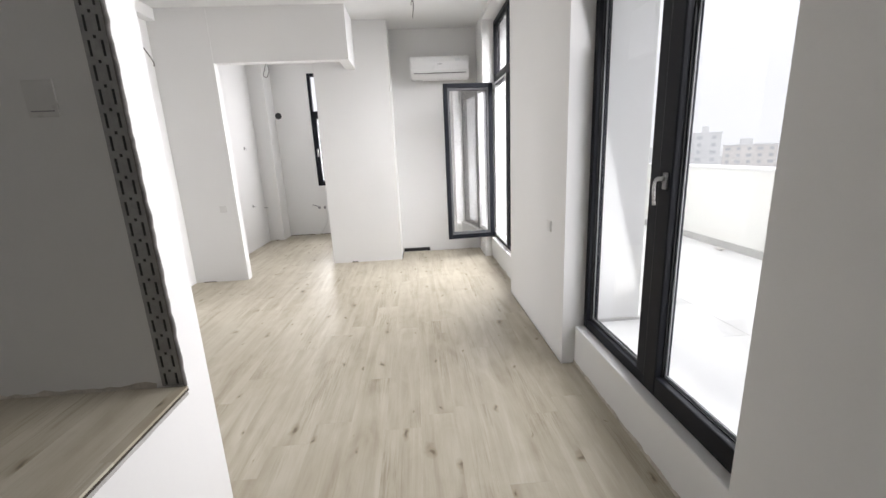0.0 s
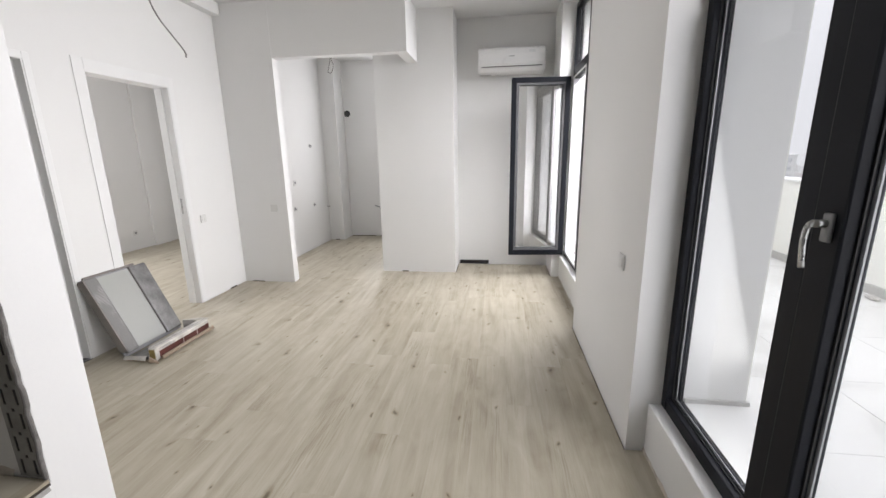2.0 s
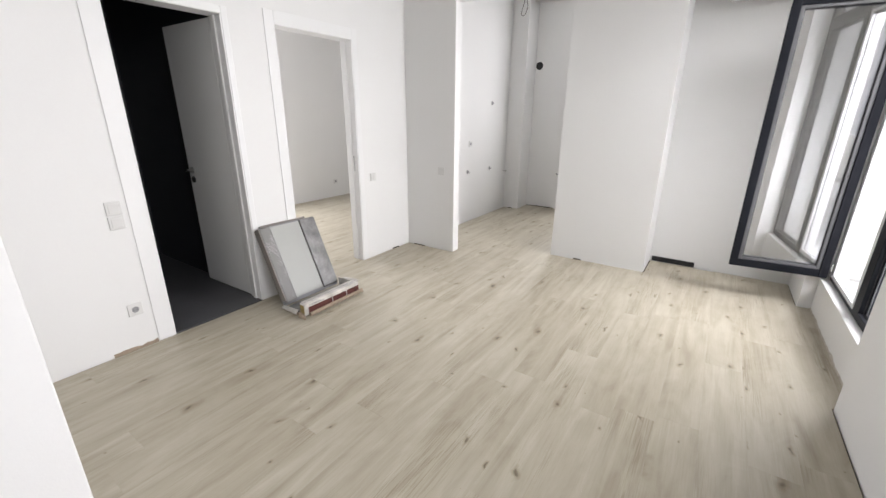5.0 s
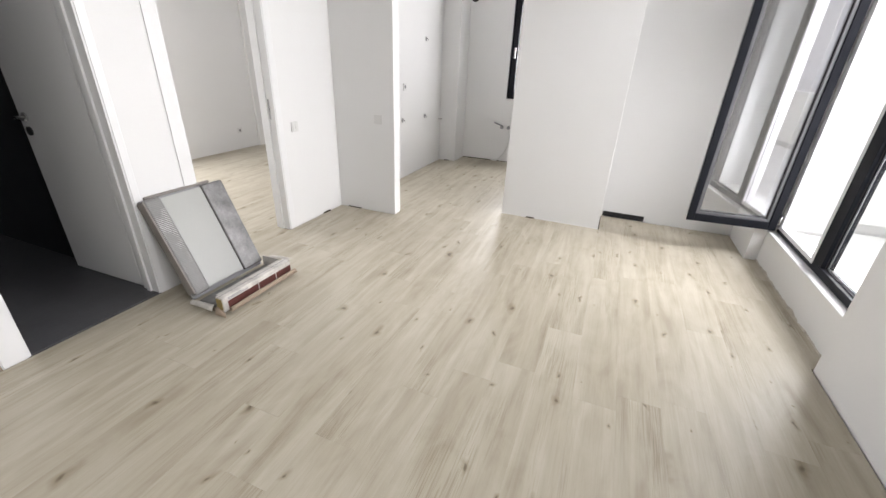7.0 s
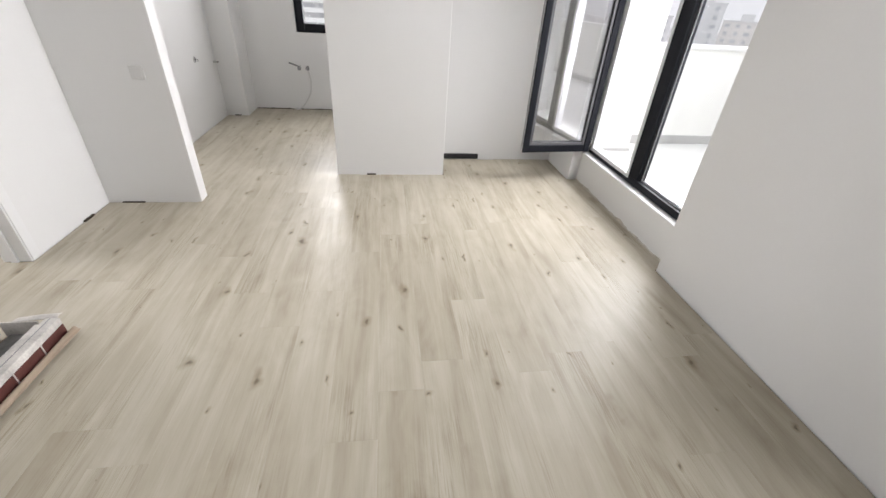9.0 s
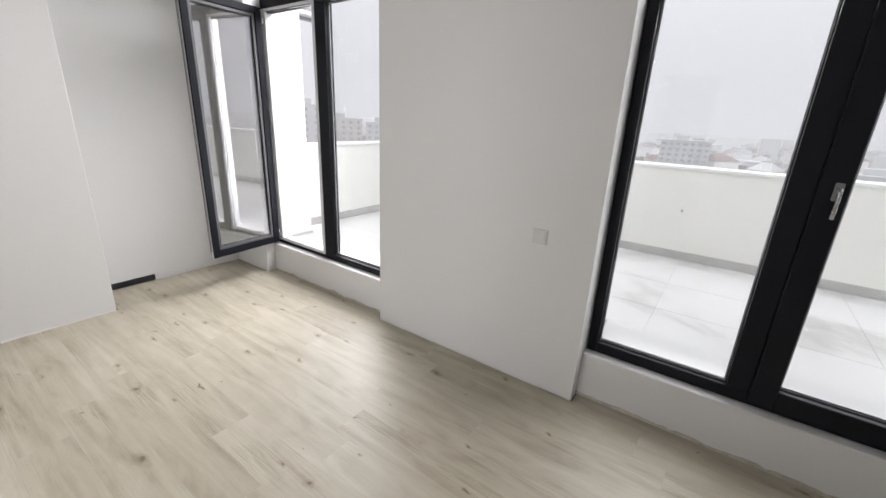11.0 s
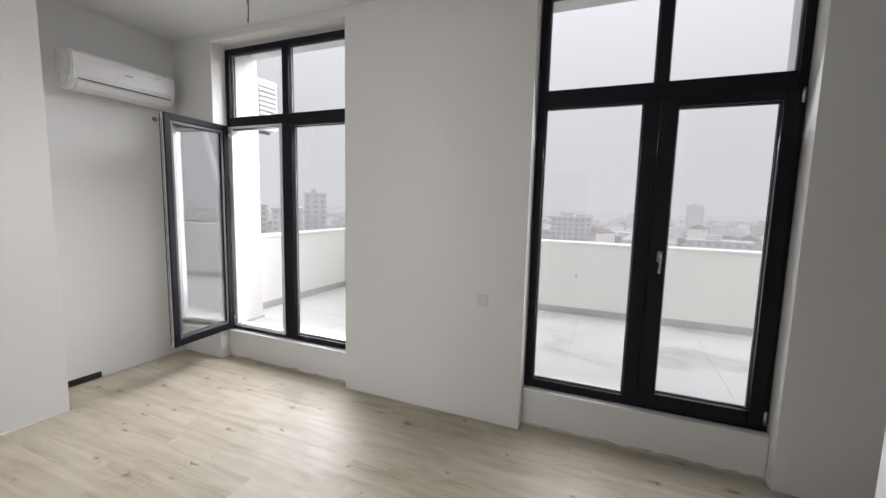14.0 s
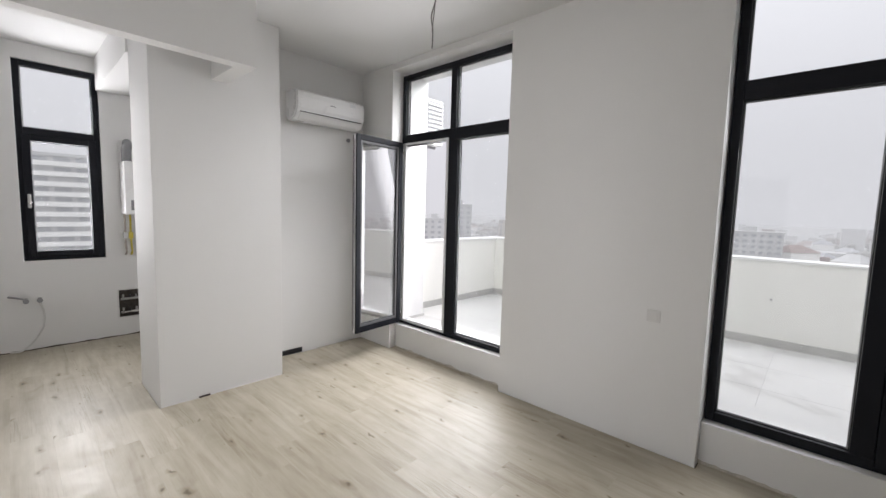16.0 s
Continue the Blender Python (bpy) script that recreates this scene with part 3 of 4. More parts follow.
lever(sash, -0.016, 1.925, 1.275)
for z in (0.36, 2.2):
    part("hinge", cyl(bmesh.new(), (-0.022, W1A + 0.026, z - 0.04), (-0.022, W1A + 0.026, z + 0.04), 0.009, 14), M_STEEL, sash, "steel hinge", smooth=True)
pane(win1, 2.077, W1B - 0.058, SILL + 0.066, 2.223, 0.030, "fixed_pane")
pane(win1, W1A + 0.051, 1.953, 2.338, HEAD - 0.064, 0.030, "top_pane")
pane(win1, 2.024, W1B - 0.058, 2.338, HEAD - 0.064, 0.030, "top_pane")

win2 = thing("window_2", pose(FX, 0, 0), "tall black-framed terrace window with one sash open", "window", kind="structure")
M0, M1 = 4.885, 5.02
bm = bars(bmesh.new(), W2A + 0.004, W2B - 0.004, SILL + 0.003, HEAD - 0.03, 0.05, 0.05, 0.05, 0.05, 0, FT)
box(bm, 0.001, FT - 0.001, W2A + 0.054, W2B - 0.054, 2.225, 2.335, 0.004)
box(bm, 0.002, FT - 0.002, M0, M1, SILL + 0.053, 2.225, 0.004)
part("window_frame", bm, M_FRAME, win2)
part("mullion", box(bmesh.new(), 0.002, FT - 0.002, 4.917, 4.987, 2.335, HEAD - 0.08, 0.004), M_FRAME, win2)
part("rebate", bars(bmesh.new(), M1 - 0.022, W2B - 0.012, SILL + 0.032, 2.252, 0.030, 0.058, 0.030, 0.022, -0.003, FT + 0.004, 0.003), M_CORE, win2, "white plastic rebate bared by the open sash")
part("gasket", bars(bmesh.new(), M1 + 0.004, W2B - 0.062, SILL + 0.058, 2.222, 0.006, 0.006, 0.006, 0.006, 0.016, 0.022, 0), M_GASKET, win2, "black rubber seal")
pane(win2, W2A + 0.056, M0 - 0.002, SILL + 0.056, 2.223, 0.030, "fixed_pane")
pane(win2, W2A + 0.056, 4.915, 2.338, HEAD - 0.082, 0.030, "top_pane")
pane(win2, 4.989, W2B - 0.056, 2.338, HEAD - 0.082, 0.030, "top_pane")

# the open sash, hinged on its far stile; local y runs from the hinge to the free edge
osash = thing("window_sash", pose(1.272, 5.655, 0, 0, 0, 95), "black-framed glazed sash standing open into the room", "window sash")
SW, S0, S1 = 0.632, 0.285, 2.255
part("sash_frame", bars(bmesh.new(), 0, SW, S0, S1, 0.054, 0.054, 0.060, 0.054, -0.016, 0.004, 0.004), M_FRAME, osash)
part("glazing_bead", bars(bmesh.new(), 0.0545, SW - 0.0545, S0 + 0.0605, S1 - 0.0545, 0.0235, 0.0235, 0.0245, 0.0235, -0.007, 0.0038, 0.003), M_BEAD, osash, "grey glazing bead round the pane")
part("sash_core", bars(bmesh.new(), 0.004, SW - 0.004, S0 + 0.004, S1 - 0.004, 0.070, 0.070, 0.076, 0.070, 0.0042, 0.036, 0.002), M_CORE, osash, "pale grey plastic core of the sash")
part("outer_frame", bars(bmesh.new(), 0.010, SW - 0.010, S0 + 0.010, S1 - 0.010, 0.066, 0.066, 0.072, 0.066, 0.0362, 0.058, 0.004), M_FRAME, osash)
pane(osash, 0.080, SW - 0.080, S0 + 0.087, S1 - 0.080, 0.010, glass=M_COATED)
part("lock_rail", box(bmesh.new(), 0.016, 0.026, SW - 0.0038, SW - 0.001, S0 + 0.05, S1 - 0.05), M_GREY, osash, "steel locking rail on the sash edge")
part("lock_cam", box(bmesh.new(), 0.014, 0.028, SW - 0.0009, SW + 0.004, 1.20, 1.24, 0.002), M_STEEL, osash, "steel locking cam")
for z in (0.36, 2.18):
    part("hinge", cyl(bmesh.new(), (-0.012, -0.012, z - 0.045), (-0.012, -0.012, z + 0.045), 0.009, 14), M_STEEL, osash, "steel hinge", smooth=True)

# kitchen window
kwin = thing("window_3", pose(0, KBACK + 0.02, 0, 0, 0, 0), "narrow black-framed kitchen window with a top light", "window", kind="structure")


def xbars(bm, x0, x1, z0, z1, w, y0, y1, bevel=0.004):
    box(bm, x0, x0 + w, y0, y1, z0, z1, bevel)
    box(bm, x1 - w, x1, y0, y1, z0, z1, bevel)
    box(bm, x0 + w, x1 - w, y0 + 0.001, y1 - 0.001, z0, z0 + w, bevel)
    box(bm, x0 + w, x1 - w, y0 + 0.001, y1 - 0.001, z1 - w, z1, bevel)
    return bm


kx0, kx1, kz0, kz1 = KW[0] + 0.003, KW[1] - 0.003, KW[2] + 0.003, KW[3] - 0.003
bm = xbars(bmesh.new(), kx0, kx1, kz0, kz1, 0.05, 0, 0.07)
box(bm, kx0 + 0.05, kx1 - 0.05, 0.001, 0.069, 2.17, 2.25, 0.004)
part("window_frame", bm, M_FRAME, kwin)
ks = part("sash_frame", xbars(bmesh.new(), kx0 + 0.035, kx1 - 0.035, kz0 + 0.035, 2.18, 0.062, -0.016, 0.05, 0.005), M_FRAME, kwin)
for nm, b in (("pane", (kx0 + 0.09, kx1 - 0.09, 0.02, 0.026, kz0 + 0.09, 2.125)), ("top_pane", (kx0 + 0.045, kx1 - 0.045, 0.03, 0.036, 2.245, kz1 - 0.045))):
    g = part(nm, boxes(b), M_GLASS, kwin, "clear double glazing")
    g.visible_shadow = False
    part("spacer", xbars(bmesh.new(), b[0] + 0.004, b[1] - 0.004, b[4] + 0.004, b[5] - 0.004, 0.012, b[3] + 0.004, b[3] + 0.012, 0), M_SPACER, kwin, "bright metal spacer bar")
part("handle", box(bmesh.new(), kx0 + 0.052, kx0 + 0.078, -0.05, -0.016, 1.45, 1.59, 0.006, 3), M_STEEL, ks, "satin steel lever")


def doorway(name, a, b, label, wa, wb, wt):
    """Casing and lining of one opening in the west wall; wa, wb and wt are the casing's widths."""
    d = thing(name, pose(WEST, 0, 0), label, "door frame", kind="structure")
    part("jamb", box(bmesh.new(), -0.140, 0.001, a, a + 0.018, 0.0, DTOP - 0.018, 0.001), M_TRIM, d)
    part("jamb", box(bmesh.new(), -0.140, 0.001, b - 0.018, b, 0.0, DTOP - 0.018, 0.001), M_TRIM, d)
    part("head", box(bmesh.new(), -0.140, 0.001, a, b, DTOP - 0.018, DTOP, 0.001), M_TRIM, d)
    part("casing", box(bmesh.new(), 0.0012, 0.007, a - wa + 0.010, a + 0.010, 0.0, DTOP + wt - 0.010, 0.003), M_TRIM, d)
    part("casing", box(bmesh.new(), 0.0012, 0.007, b - 0.010, b + wb - 0.010, 0.0, DTOP + wt - 0.010, 0.003), M_TRIM, d)
    part("casing", box(bmesh.new(), 0.0012, 0.007, a + 0.010, b - 0.010, DTOP - 0.016, DTOP + wt - 0.010, 0.003), M_TRIM, d)
    part("door_stop", box(bmesh.new(), -0.095, -0.06, b - 0.030, b - 0.018, 0.0, DTOP - 0.018, 0.002), M_TRIM, d)
    part("door_stop", box(bmesh.new(), -0.095, -0.06, a + 0.018, a + 0.030, 0.0, DTOP - 0.018, 0.002), M_TRIM, d)
    return d


bath = doorway("door_1", D1A, D1B, "white lacquered frame of the dark bathroom's doorway", 0.100, 0.042, 0.042)
bed = doorway("door_2", D2A, D2B, "white lacquered frame of the empty bedroom's doorway", 0.085, 0.060, 0.088)
part("strike_plate", box(bmesh.new(), -0.056, -0.038, D2B - 0.0205, D2B - 0.0175, 0.93, 1.08, 0.001), M_STEEL, bed, "dull metal strike plate")
part("strike_plate", box(bmesh.new(), -0.058, -0.030, D1A + 0.0175, D1A + 0.0205, 0.93, 1.13, 0.001), M_STEEL, bath, "steel strike plate")

# bathroom leaf, hinged at the far jamb, open into the bathroom; local -y runs to the free edge
leaf = thing("door_leaf", pose(-2.682, 3.284, 0.012, 0, 0, -89), "white flush door leaf standing open into the dark bathroom", "door")
LW, LH = 0.655, 2.085
part("panel", box(bmesh.new(), -0.040, 0, -LW, 0, 0, LH, 0.003), M_LEAF, leaf)
part("rebate_edge", box(bmesh.new(), -0.024, -0.0005, 0.0005, 0.012, 0, LH - 0.012, 0.002), M_TRIM, leaf)
for sx in (1, -1):
    x = 0 if sx > 0 else -0.040
    plate = part("handle_plate", cyl(bmesh.new(), (x, -LW + 0.06, 1.0), (x + 0.008 * sx, -LW + 0.06, 1.0), 0.026, 24), M_STEEL, leaf, "round steel rose", smooth=False)
    bm = bmesh.new()
    tube(bm, bent([(x + 0.006 * sx, -LW + 0.06, 1.0), (x + 0.045 * sx, -LW + 0.06, 1.0), (x + 0.055 * sx, -LW + 0.085, 1.0), (x + 0.055 * sx, -LW + 0.18, 0.998)]), 0.009, 12)
    part("handle", bm, M_STEEL, plate, "steel lever", smooth=True)
    part("lock_rose", cyl(bmesh.new(), (x, -LW + 0.06, 0.92), (x + 0.008 * sx, -LW + 0.06, 0.92), 0.026, 24), M_DARK, leaf, "dark lock rose")
part("lock_plate", box(bmesh.new(), -0.031, -0.009, -LW - 0.002, -LW + 0.001, 0.86, 1.09), M_STEEL, leaf, "steel lock plate")

# ---- terrace and distance ----
PX, PN, PTOP = 3.72, 6.13, 1.133
structure("ground", boxes((-3000, 3000, -3000, 3000, -32.5, -32)), M_GROUND, "misty city ground far below", "ground")
structure("terrace_slab", boxes((OUT, PX + 0.25, -7.0, PN + 0.25, -0.4, T0 - 0.003)), M_PLINTH, "concrete terrace slab", "terrace")
structure("parapet_east", boxes((PX, PX + 0.22, -7.0, PN + 0.22, T0 - 0.1, PTOP - 0.03)), M_RENDER, "white rendered terrace parapet", "parapet")
structure("parapet_north", boxes((OUT, PX, PN, PN + 0.22, T0 - 0.1, PTOP - 0.03)), M_RENDER, "white rendered terrace parapet", "parapet")
structure("trim_coping_east", box(bmesh.new(), PX - 0.014, PX + 0.25, -7.0, PN + 0.25, PTOP - 0.03, PTOP, 0.006), M_COPING, "pale metal coping on the parapet", "coping")
structure("trim_coping_north", box(bmesh.new(), OUT, PX - 0.014, PN - 0.014, PN + 0.25, PTOP - 0.03, PTOP, 0.006), M_COPING, "pale metal coping on the parapet", "coping")
structure("trim_plinth_east", box(bmesh.new(), PX - 0.012, PX, -7.0, PN, T0, T0 + 0.085, 0.002), M_PLINTH, "grey tile plinth along the parapet", "plinth")
structure("trim_plinth_north", box(bmesh.new(), OUT, PX - 0.012, PN - 0.012, PN, T0, T0 + 0.085, 0.002), M_PLINTH, "grey tile plinth along the parapet", "plinth")
structure("wall_facade", boxes((OUT, OUT + 0.006, -7.0, W1A, T0 - 0.1, 3.6), (OUT, OUT + 0.006, W1B, W2A, T0 - 0.1, 3.6), (OUT, OUT + 0.006, W2B, PN + 0.25, -3, 3.6),
    (OUT, OUT + 0.006, W1A, W1B, HEAD + 0.004, 3.6), (OUT, OUT + 0.006, W2A, W2B, HEAD + 0.004, 3.6)), M_RENDER, "white rendered facade")
for k, (a, b) in enumerate(((W1B, W2A), (W2B, PN))):
    structure(f"trim_plinth_facade_{k + 1}", boxes((OUT + 0.006, OUT + 0.018, a, b, T0, T0 + 0.085), (FX + FT + 0.03, OUT + 0.018, (a - 0.012), a, T0, T0 + 0.085)), M_PLINTH, "grey tile plinth along the facade", "plinth")
for k, (a, b) in enumerate(((W1A, W1B), (W2A, W2B))):
    structure(f"trim_sill_{k + 1}", box(bmesh.new(), FX + FT - 0.004, OUT + 0.03, a + 0.002, b - 0.014, SILL + 0.004, SILL + 0.022, 0.003), M_TERRACE, "pale tiled outer window sill", "sill")


# ---- floor boards ----
def board_rows(x0, x1, y0, y1, width, length, seed):
    """Bounds of staggered boards that fill a rectangle."""
    rnd = random.Random(seed)
    x = x0
    while x < x1 - 0.01:
        xe = min(x + width, x1)
        y = y0 - rnd.random() * length
        while y < y1 - 0.01:
            a, b = max(y, y0), min(y + length, y1)
            if b - a > 0.02:
                yield x, xe, a, b
            y += length
        x = xe


floor_base = thing("floor", pose(0, 0, 0), "bleached oak laminate floor with small dark knots", "floor", kind="structure")
board_cache = {}


def board(x0, x1, y0, y1, z, parent, thick=0.009, gap=0.0001):
    """One board; alike boards share a mesh."""
    w, h = round(x1 - x0, 3), round(y1 - y0, 3)
    key = (w, h, thick)
    if key not in board_cache:
        bm = bmesh.new()
        box(bm, -w / 2 + gap, w / 2 - gap, -h / 2 + gap, h / 2 - gap, -thick, 0)
        top = [e for e in bm.edges if all(v.co.z > -0.001 for v in e.verts)]
        bmesh.ops.bevel(bm, geom=top, offset=0.00012, segments=1, affect="EDGES")
        board_cache[key] = mesh_of("board", bm, M_OAK)
    ob = new("board", board_cache[key])
    ob.location = ((x0 + x1) / 2, (y0 + y1) / 2, z)
    ob.parent = parent
    return ob


G = 0.008
# the open plan as rectangles; rows of boards run on from one into the next
PLAN = ((WEST + G, -0.577 + G, 1.714 + G, 5.235 - G), (-0.577 + G, EAST - G, -1.99, 5.235 - G),
        (-0.955 - G, EAST - G, 5.235 - G, 5.79 - G), (-1.895 + G, -0.955 - G, 5.235 - G, 5.345 + G),
        (-0.955 - G, -0.25 - G, 6.42 + G, KBACK - G), (-0.012 + G, EAST - G, 5.79 - G, NORTH - G),
        (-2.465 + G, -0.955 - G, 5.345 + G, KBACK - G))


def plan_rows(width, length, seed):
    """Bounds of the boards of the open plan, row by row."""
    rnd = random.Random(seed)
    x = EAST - G
    while x > WEST + G:
        lo = x - width
        here = sorted((a for a in PLAN if min(a[1], x) - max(a[0], lo) > 0.012), key=lambda a: a[2])
        spans = []
        for a in here:
            if spans and a[2] < spans[-1][3] + 0.02:
                p = spans[-1]
                spans[-1] = (min(p[0], a[0]), max(p[1], a[1]), p[2], max(p[3], a[3]))
            else:
                spans.append(a)
        y = -2.2 - rnd.random() * length
        while y < 9.0:
            for a in spans:
                y0, y1 = max(y, a[2]), min(y + length, a[3])
                if y1 - y0 > 0.02:
                    yield max(lo, a[0]), min(x, a[1]), y0, y1
            y += length
        x = lo


for b in plan_rows(0.192, 1.285, 11):
    board(*b, 0.0, floor_base)
for n, (x0, x1, y0, y1) in enumerate((
        (-5.45 + G, -2.66, 3.46 + G, 7.65 - G),
        (-2.66, WEST + G, D2A + 0.02, D2B - 0.02),
        (EAST - G, EAST + 0.08, W1A + G, W1B - G), (EAST - G, EAST + 0.08, W2A + G, W2B - G))):
    for b in board_rows(x0, x1, y0, y1, 0.192, 1.285, 18 + n):
        board(*b, 0.0, floor_base)
landing = thing("floor_landing", pose(0, 0, 0), "raised stair landing covered with bleached oak laminate", "landing", kind="structure")
for b in board_rows(-2.525, -0.568, -1.99, PARTY - 0.006, 0.192, 1.285, 77):
    board(*b, 0.704, landing)

# ---- things in the room ----
def turned(x, y, z, facing):
    """A pose on a wall, local x pointing out of it: facing is E, W, N or S."""
    return pose(x, y, z, 0, 0, {"E": 0, "N": 90, "W": 180, "S": -90}[facing])


def switch(m, label, rockers=1, category="light switch"):
    t = thing("light_switch", m, label, category, "wall switches")
    part("plate", box(bmesh.new(), 0, 0.009, -0.041, 0.041, -0.041, 0.041, 0.004, 2), M_SOCK, t)
    for k in range(rockers):
        w = 0.056 / rockers
        part("rocker", box(bmesh.new(), 0.0092, 0.0125, -0.028 + k * w + 0.0008, -0.028 + (k + 1) * w - 0.0008, -0.028, 0.028, 0.0015), M_SOCK, t)
    return t


def socket(m, label, group="wall sockets"):
    t = thing("wall_socket", m, label, "socket", group)
    part("plate", box(bmesh.new(), 0, 0.009, -0.041, 0.041, -0.041, 0.041, 0.004, 2), M_SOCK, t)
    part("well", cyl(bmesh.new(), (0.0092, 0, 0), (0.0108, 0, 0), 0.020, 24), M_GREY, t, "recessed grey socket well")
    for s in (-0.0095, 0.0095):
        part("pin_hole", cyl(bmesh.new(), (0.0109, s, 0), (0.0115, s, 0), 0.0027, 10), M_DARK, t)
    return t


def junction_box(m, label):
    t = thing("junction_box", m, label, "junction box", "open wall boxes")
    part("ring", xtube(0.034, 0.026, 0.006), M_SOCK, t)
    part("back", cyl(bmesh.new(), (0.0005, 0, 0), (0.002, 0, 0), 0.026, 20), M_GREY, t, "grey box back")
    part("wire", tube(bmesh.new(), bent([(0.002, -0.008, 0), (0.020, -0.004, 0.006), (0.028, 0.010, -0.006), (0.018, 0.018, -0.018)]), 0.0025, 6), M_WIRE, t, "short loose wire end")
    return t


def xtube(r0, r1, depth):
    """A flat ring round local x."""
    bm = bmesh.new()
    n = 24
    rings = []
    for x, r in ((0, r0), (depth, r0), (depth, r1), (0, r1)):
        rings.append([bm.verts.new((x, r * math.cos(2 * math.pi * k / n), r * math.sin(2 * math.pi * k / n))) for k in range(n)])
    for i in range(4):
        p, q = rings[i], rings[(i + 1) % 4]
        for k in range(n):
            bm.faces.new((p[k], p[(k + 1) % n], q[(k + 1) % n], q[k]))
    return bm


switch(turned(EAST, 3.023, 0.898, "W"), "white light switch on the wall between the windows")
switch(turned(WEST, 4.665, 0.855, "E"), "white double light switch beside the bedroom doorway", 2)
switch(turned(WEST, 2.445, 0.930, "E"), "white light switch above another beside the bathroom", 1)
switch(turned(WEST, 2.445, 0.842, "E"), "white light switch below another beside the bathroom", 1)
switch(turned(-2.055, 5.235, 0.890, "S"), "white light switch on the short partition", 1)
socket(turned(WEST, 2.425, 0.273, "E"), "white wall socket low beside the bathroom door")
socket(turned(-5.45, 6.73, 0.280, "E"), "white wall socket low on the bedroom wall")
for y, z in ((6.49, 0.71), (7.14, 0.70), (7.15, 1.63)):
    junction_box(turned(-2.465, y, z, "E"), "open round wiring box in the kitchen wall")
socket(turned(-2.465, 6.55, 1.09, "E"), "white socket at worktop height in the kitchen")

# entry panel on the partition beside the landing
ip = thing("entry_panel", turned(-0.80, PARTY, 1.63, "S"), "pale plastic entry panel on the landing wall", "intercom")
part("body", box(bmesh.new(), 0, 0.006, -0.042, 0.042, -0.050, 0.050, 0.0025, 2), M_SOCK, ip)
part("slot", box(bmesh.new(), 0.0062, 0.007, -0.032, 0.032, -0.036, -0.033), M_GREY, ip, "dark slot")

# perforated plaster bead on the partition's raw edge
bead = thing("corner_bead", pose(-0.652, PARTY - 0.0015, 0.706, 0, 0, 0), "perforated galvanised plaster bead on the unfinished partition edge", "plaster bead")
BW, BH, PER = 0.070, 2.34, 0.064
bm = bmesh.new()
cols = (0, 0.0105, 0.0185, 0.0285, 0.0370, 0.0465, 0.0545, BW)
rows_z = []
z = 0.0
while z < BH - PER:
    rows_z += [(z, 0), (z + 0.005, 1), (z + 0.047, 2), (z + 0.051, 3), (z + 0.060, 4)]
    z += PER
rows_z.append((z, 9))
grid = [[bm.verts.new((c, 0, zz)) for c in cols] for zz, _ in rows_z]
for i in range(len(grid) - 1):
    kind = rows_z[i][1]
    for k in range(len(cols) - 1):
        if (kind == 1 and k in (1, 5)) or (kind == 3 and k == 3):
            continue
        bm.faces.new((grid[i][k], grid[i][k + 1], grid[i + 1][k + 1], grid[i + 1][k]))
ext = bmesh.ops.extrude_face_region(bm, geom=bm.faces[:])
bmesh.ops.translate(bm, verts=[v for v in ext["geom"] if isinstance(v, bmesh.types.BMVert)], vec=(0, -0.0012, 0))
part("flange", bm, M_GALV, bead)
bm = bmesh.new()
rnd = random.Random(5)
tube(bm, [(BW + 0.0045 + rnd.random() * 0.004, -0.002 - rnd.random() * 0.004, k * 0.02) for k in range(int(BH / 0.02))], 0.006, 8)
part("nose", bm, M_MORTAR, bead, "rough mortar along the bead's nose")
# Flat dark sheet gives the slots their shade by colour.
single("trim_slot_shade", boxes((-0.652, -0.585, PARTY - 0.0012, PARTY - 0.0002, 0.706, CEIL)), M_DARK, "dark sheet for the shade behind the bead's slots", "plaster edge", kind="structure")
single("trim_raw_edge", boxes((-0.585, -0.5755, PARTY - 0.0035, PARTY - 0.0002, 0.706, CEIL)), M_MORTAR, "raw grey mortar edge beside the bead", "plaster edge", kind="structure")


def ragged(name, start, along, length, height, out, label, seed, material=M_DIRT, step=0.03):
    """A broken line of filler at the foot of a wall."""
    rnd = random.Random(seed)
    bm = bmesh.new()
    a, u, o = Vector(start), Vector(along).normalized(), Vector(out)
    rows = []
    n = int(length / step)
    for k in range(n + 1):
        h = height * max(0.12, 0.55 + 0.5 * noise.noise((k * 0.21, seed, 0)) + 0.35 * (rnd.random() - 0.5))
        d = 0.002 + 0.003 * rnd.random()
        p = a + u * (length * k / n)
        rows.append([bm.verts.new(p + o * (d + 0.003)), bm.verts.new(p + o * d + Vector((0, 0, h * 0.7))), bm.verts.new(p - o * 0.001 + Vector((0, 0, h)))])
    for p, q in zip(rows, rows[1:]):
        bm.faces.new((p[0], q[0], q[1], p[1]))
        bm.faces.new((p[1], q[1], q[2], p[2]))
    return single(name, bm, material, label, "filler", kind="structure")


ragged("trim_filler_1", (EAST + 0.085, W1A, -0.006), (0, 1, 0), W1B - W1A, 0.040, (-1, 0, 0), "chipped dirty plaster along the foot of the window wall", 3)
ragged("trim_filler_2", (EAST + 0.085, W2A, -0.006), (0, 1, 0), W2B - W2A, 0.034, (-1, 0, 0), "chipped dirty plaster along the foot of the window wall", 8)
ragged("trim_filler_3", (-2.5, PARTY, 0.700), (1, 0, 0), 1.83, 0.030, (0, -1, 0), "rough plaster along the landing", 12)
ragged("trim_filler_4", (-0.577, -1.9, 0.672), (0, 1, 0), 3.47, 0.022, (1, 0, 0), "chipped plaster under the landing edge", 21, M_RAW)
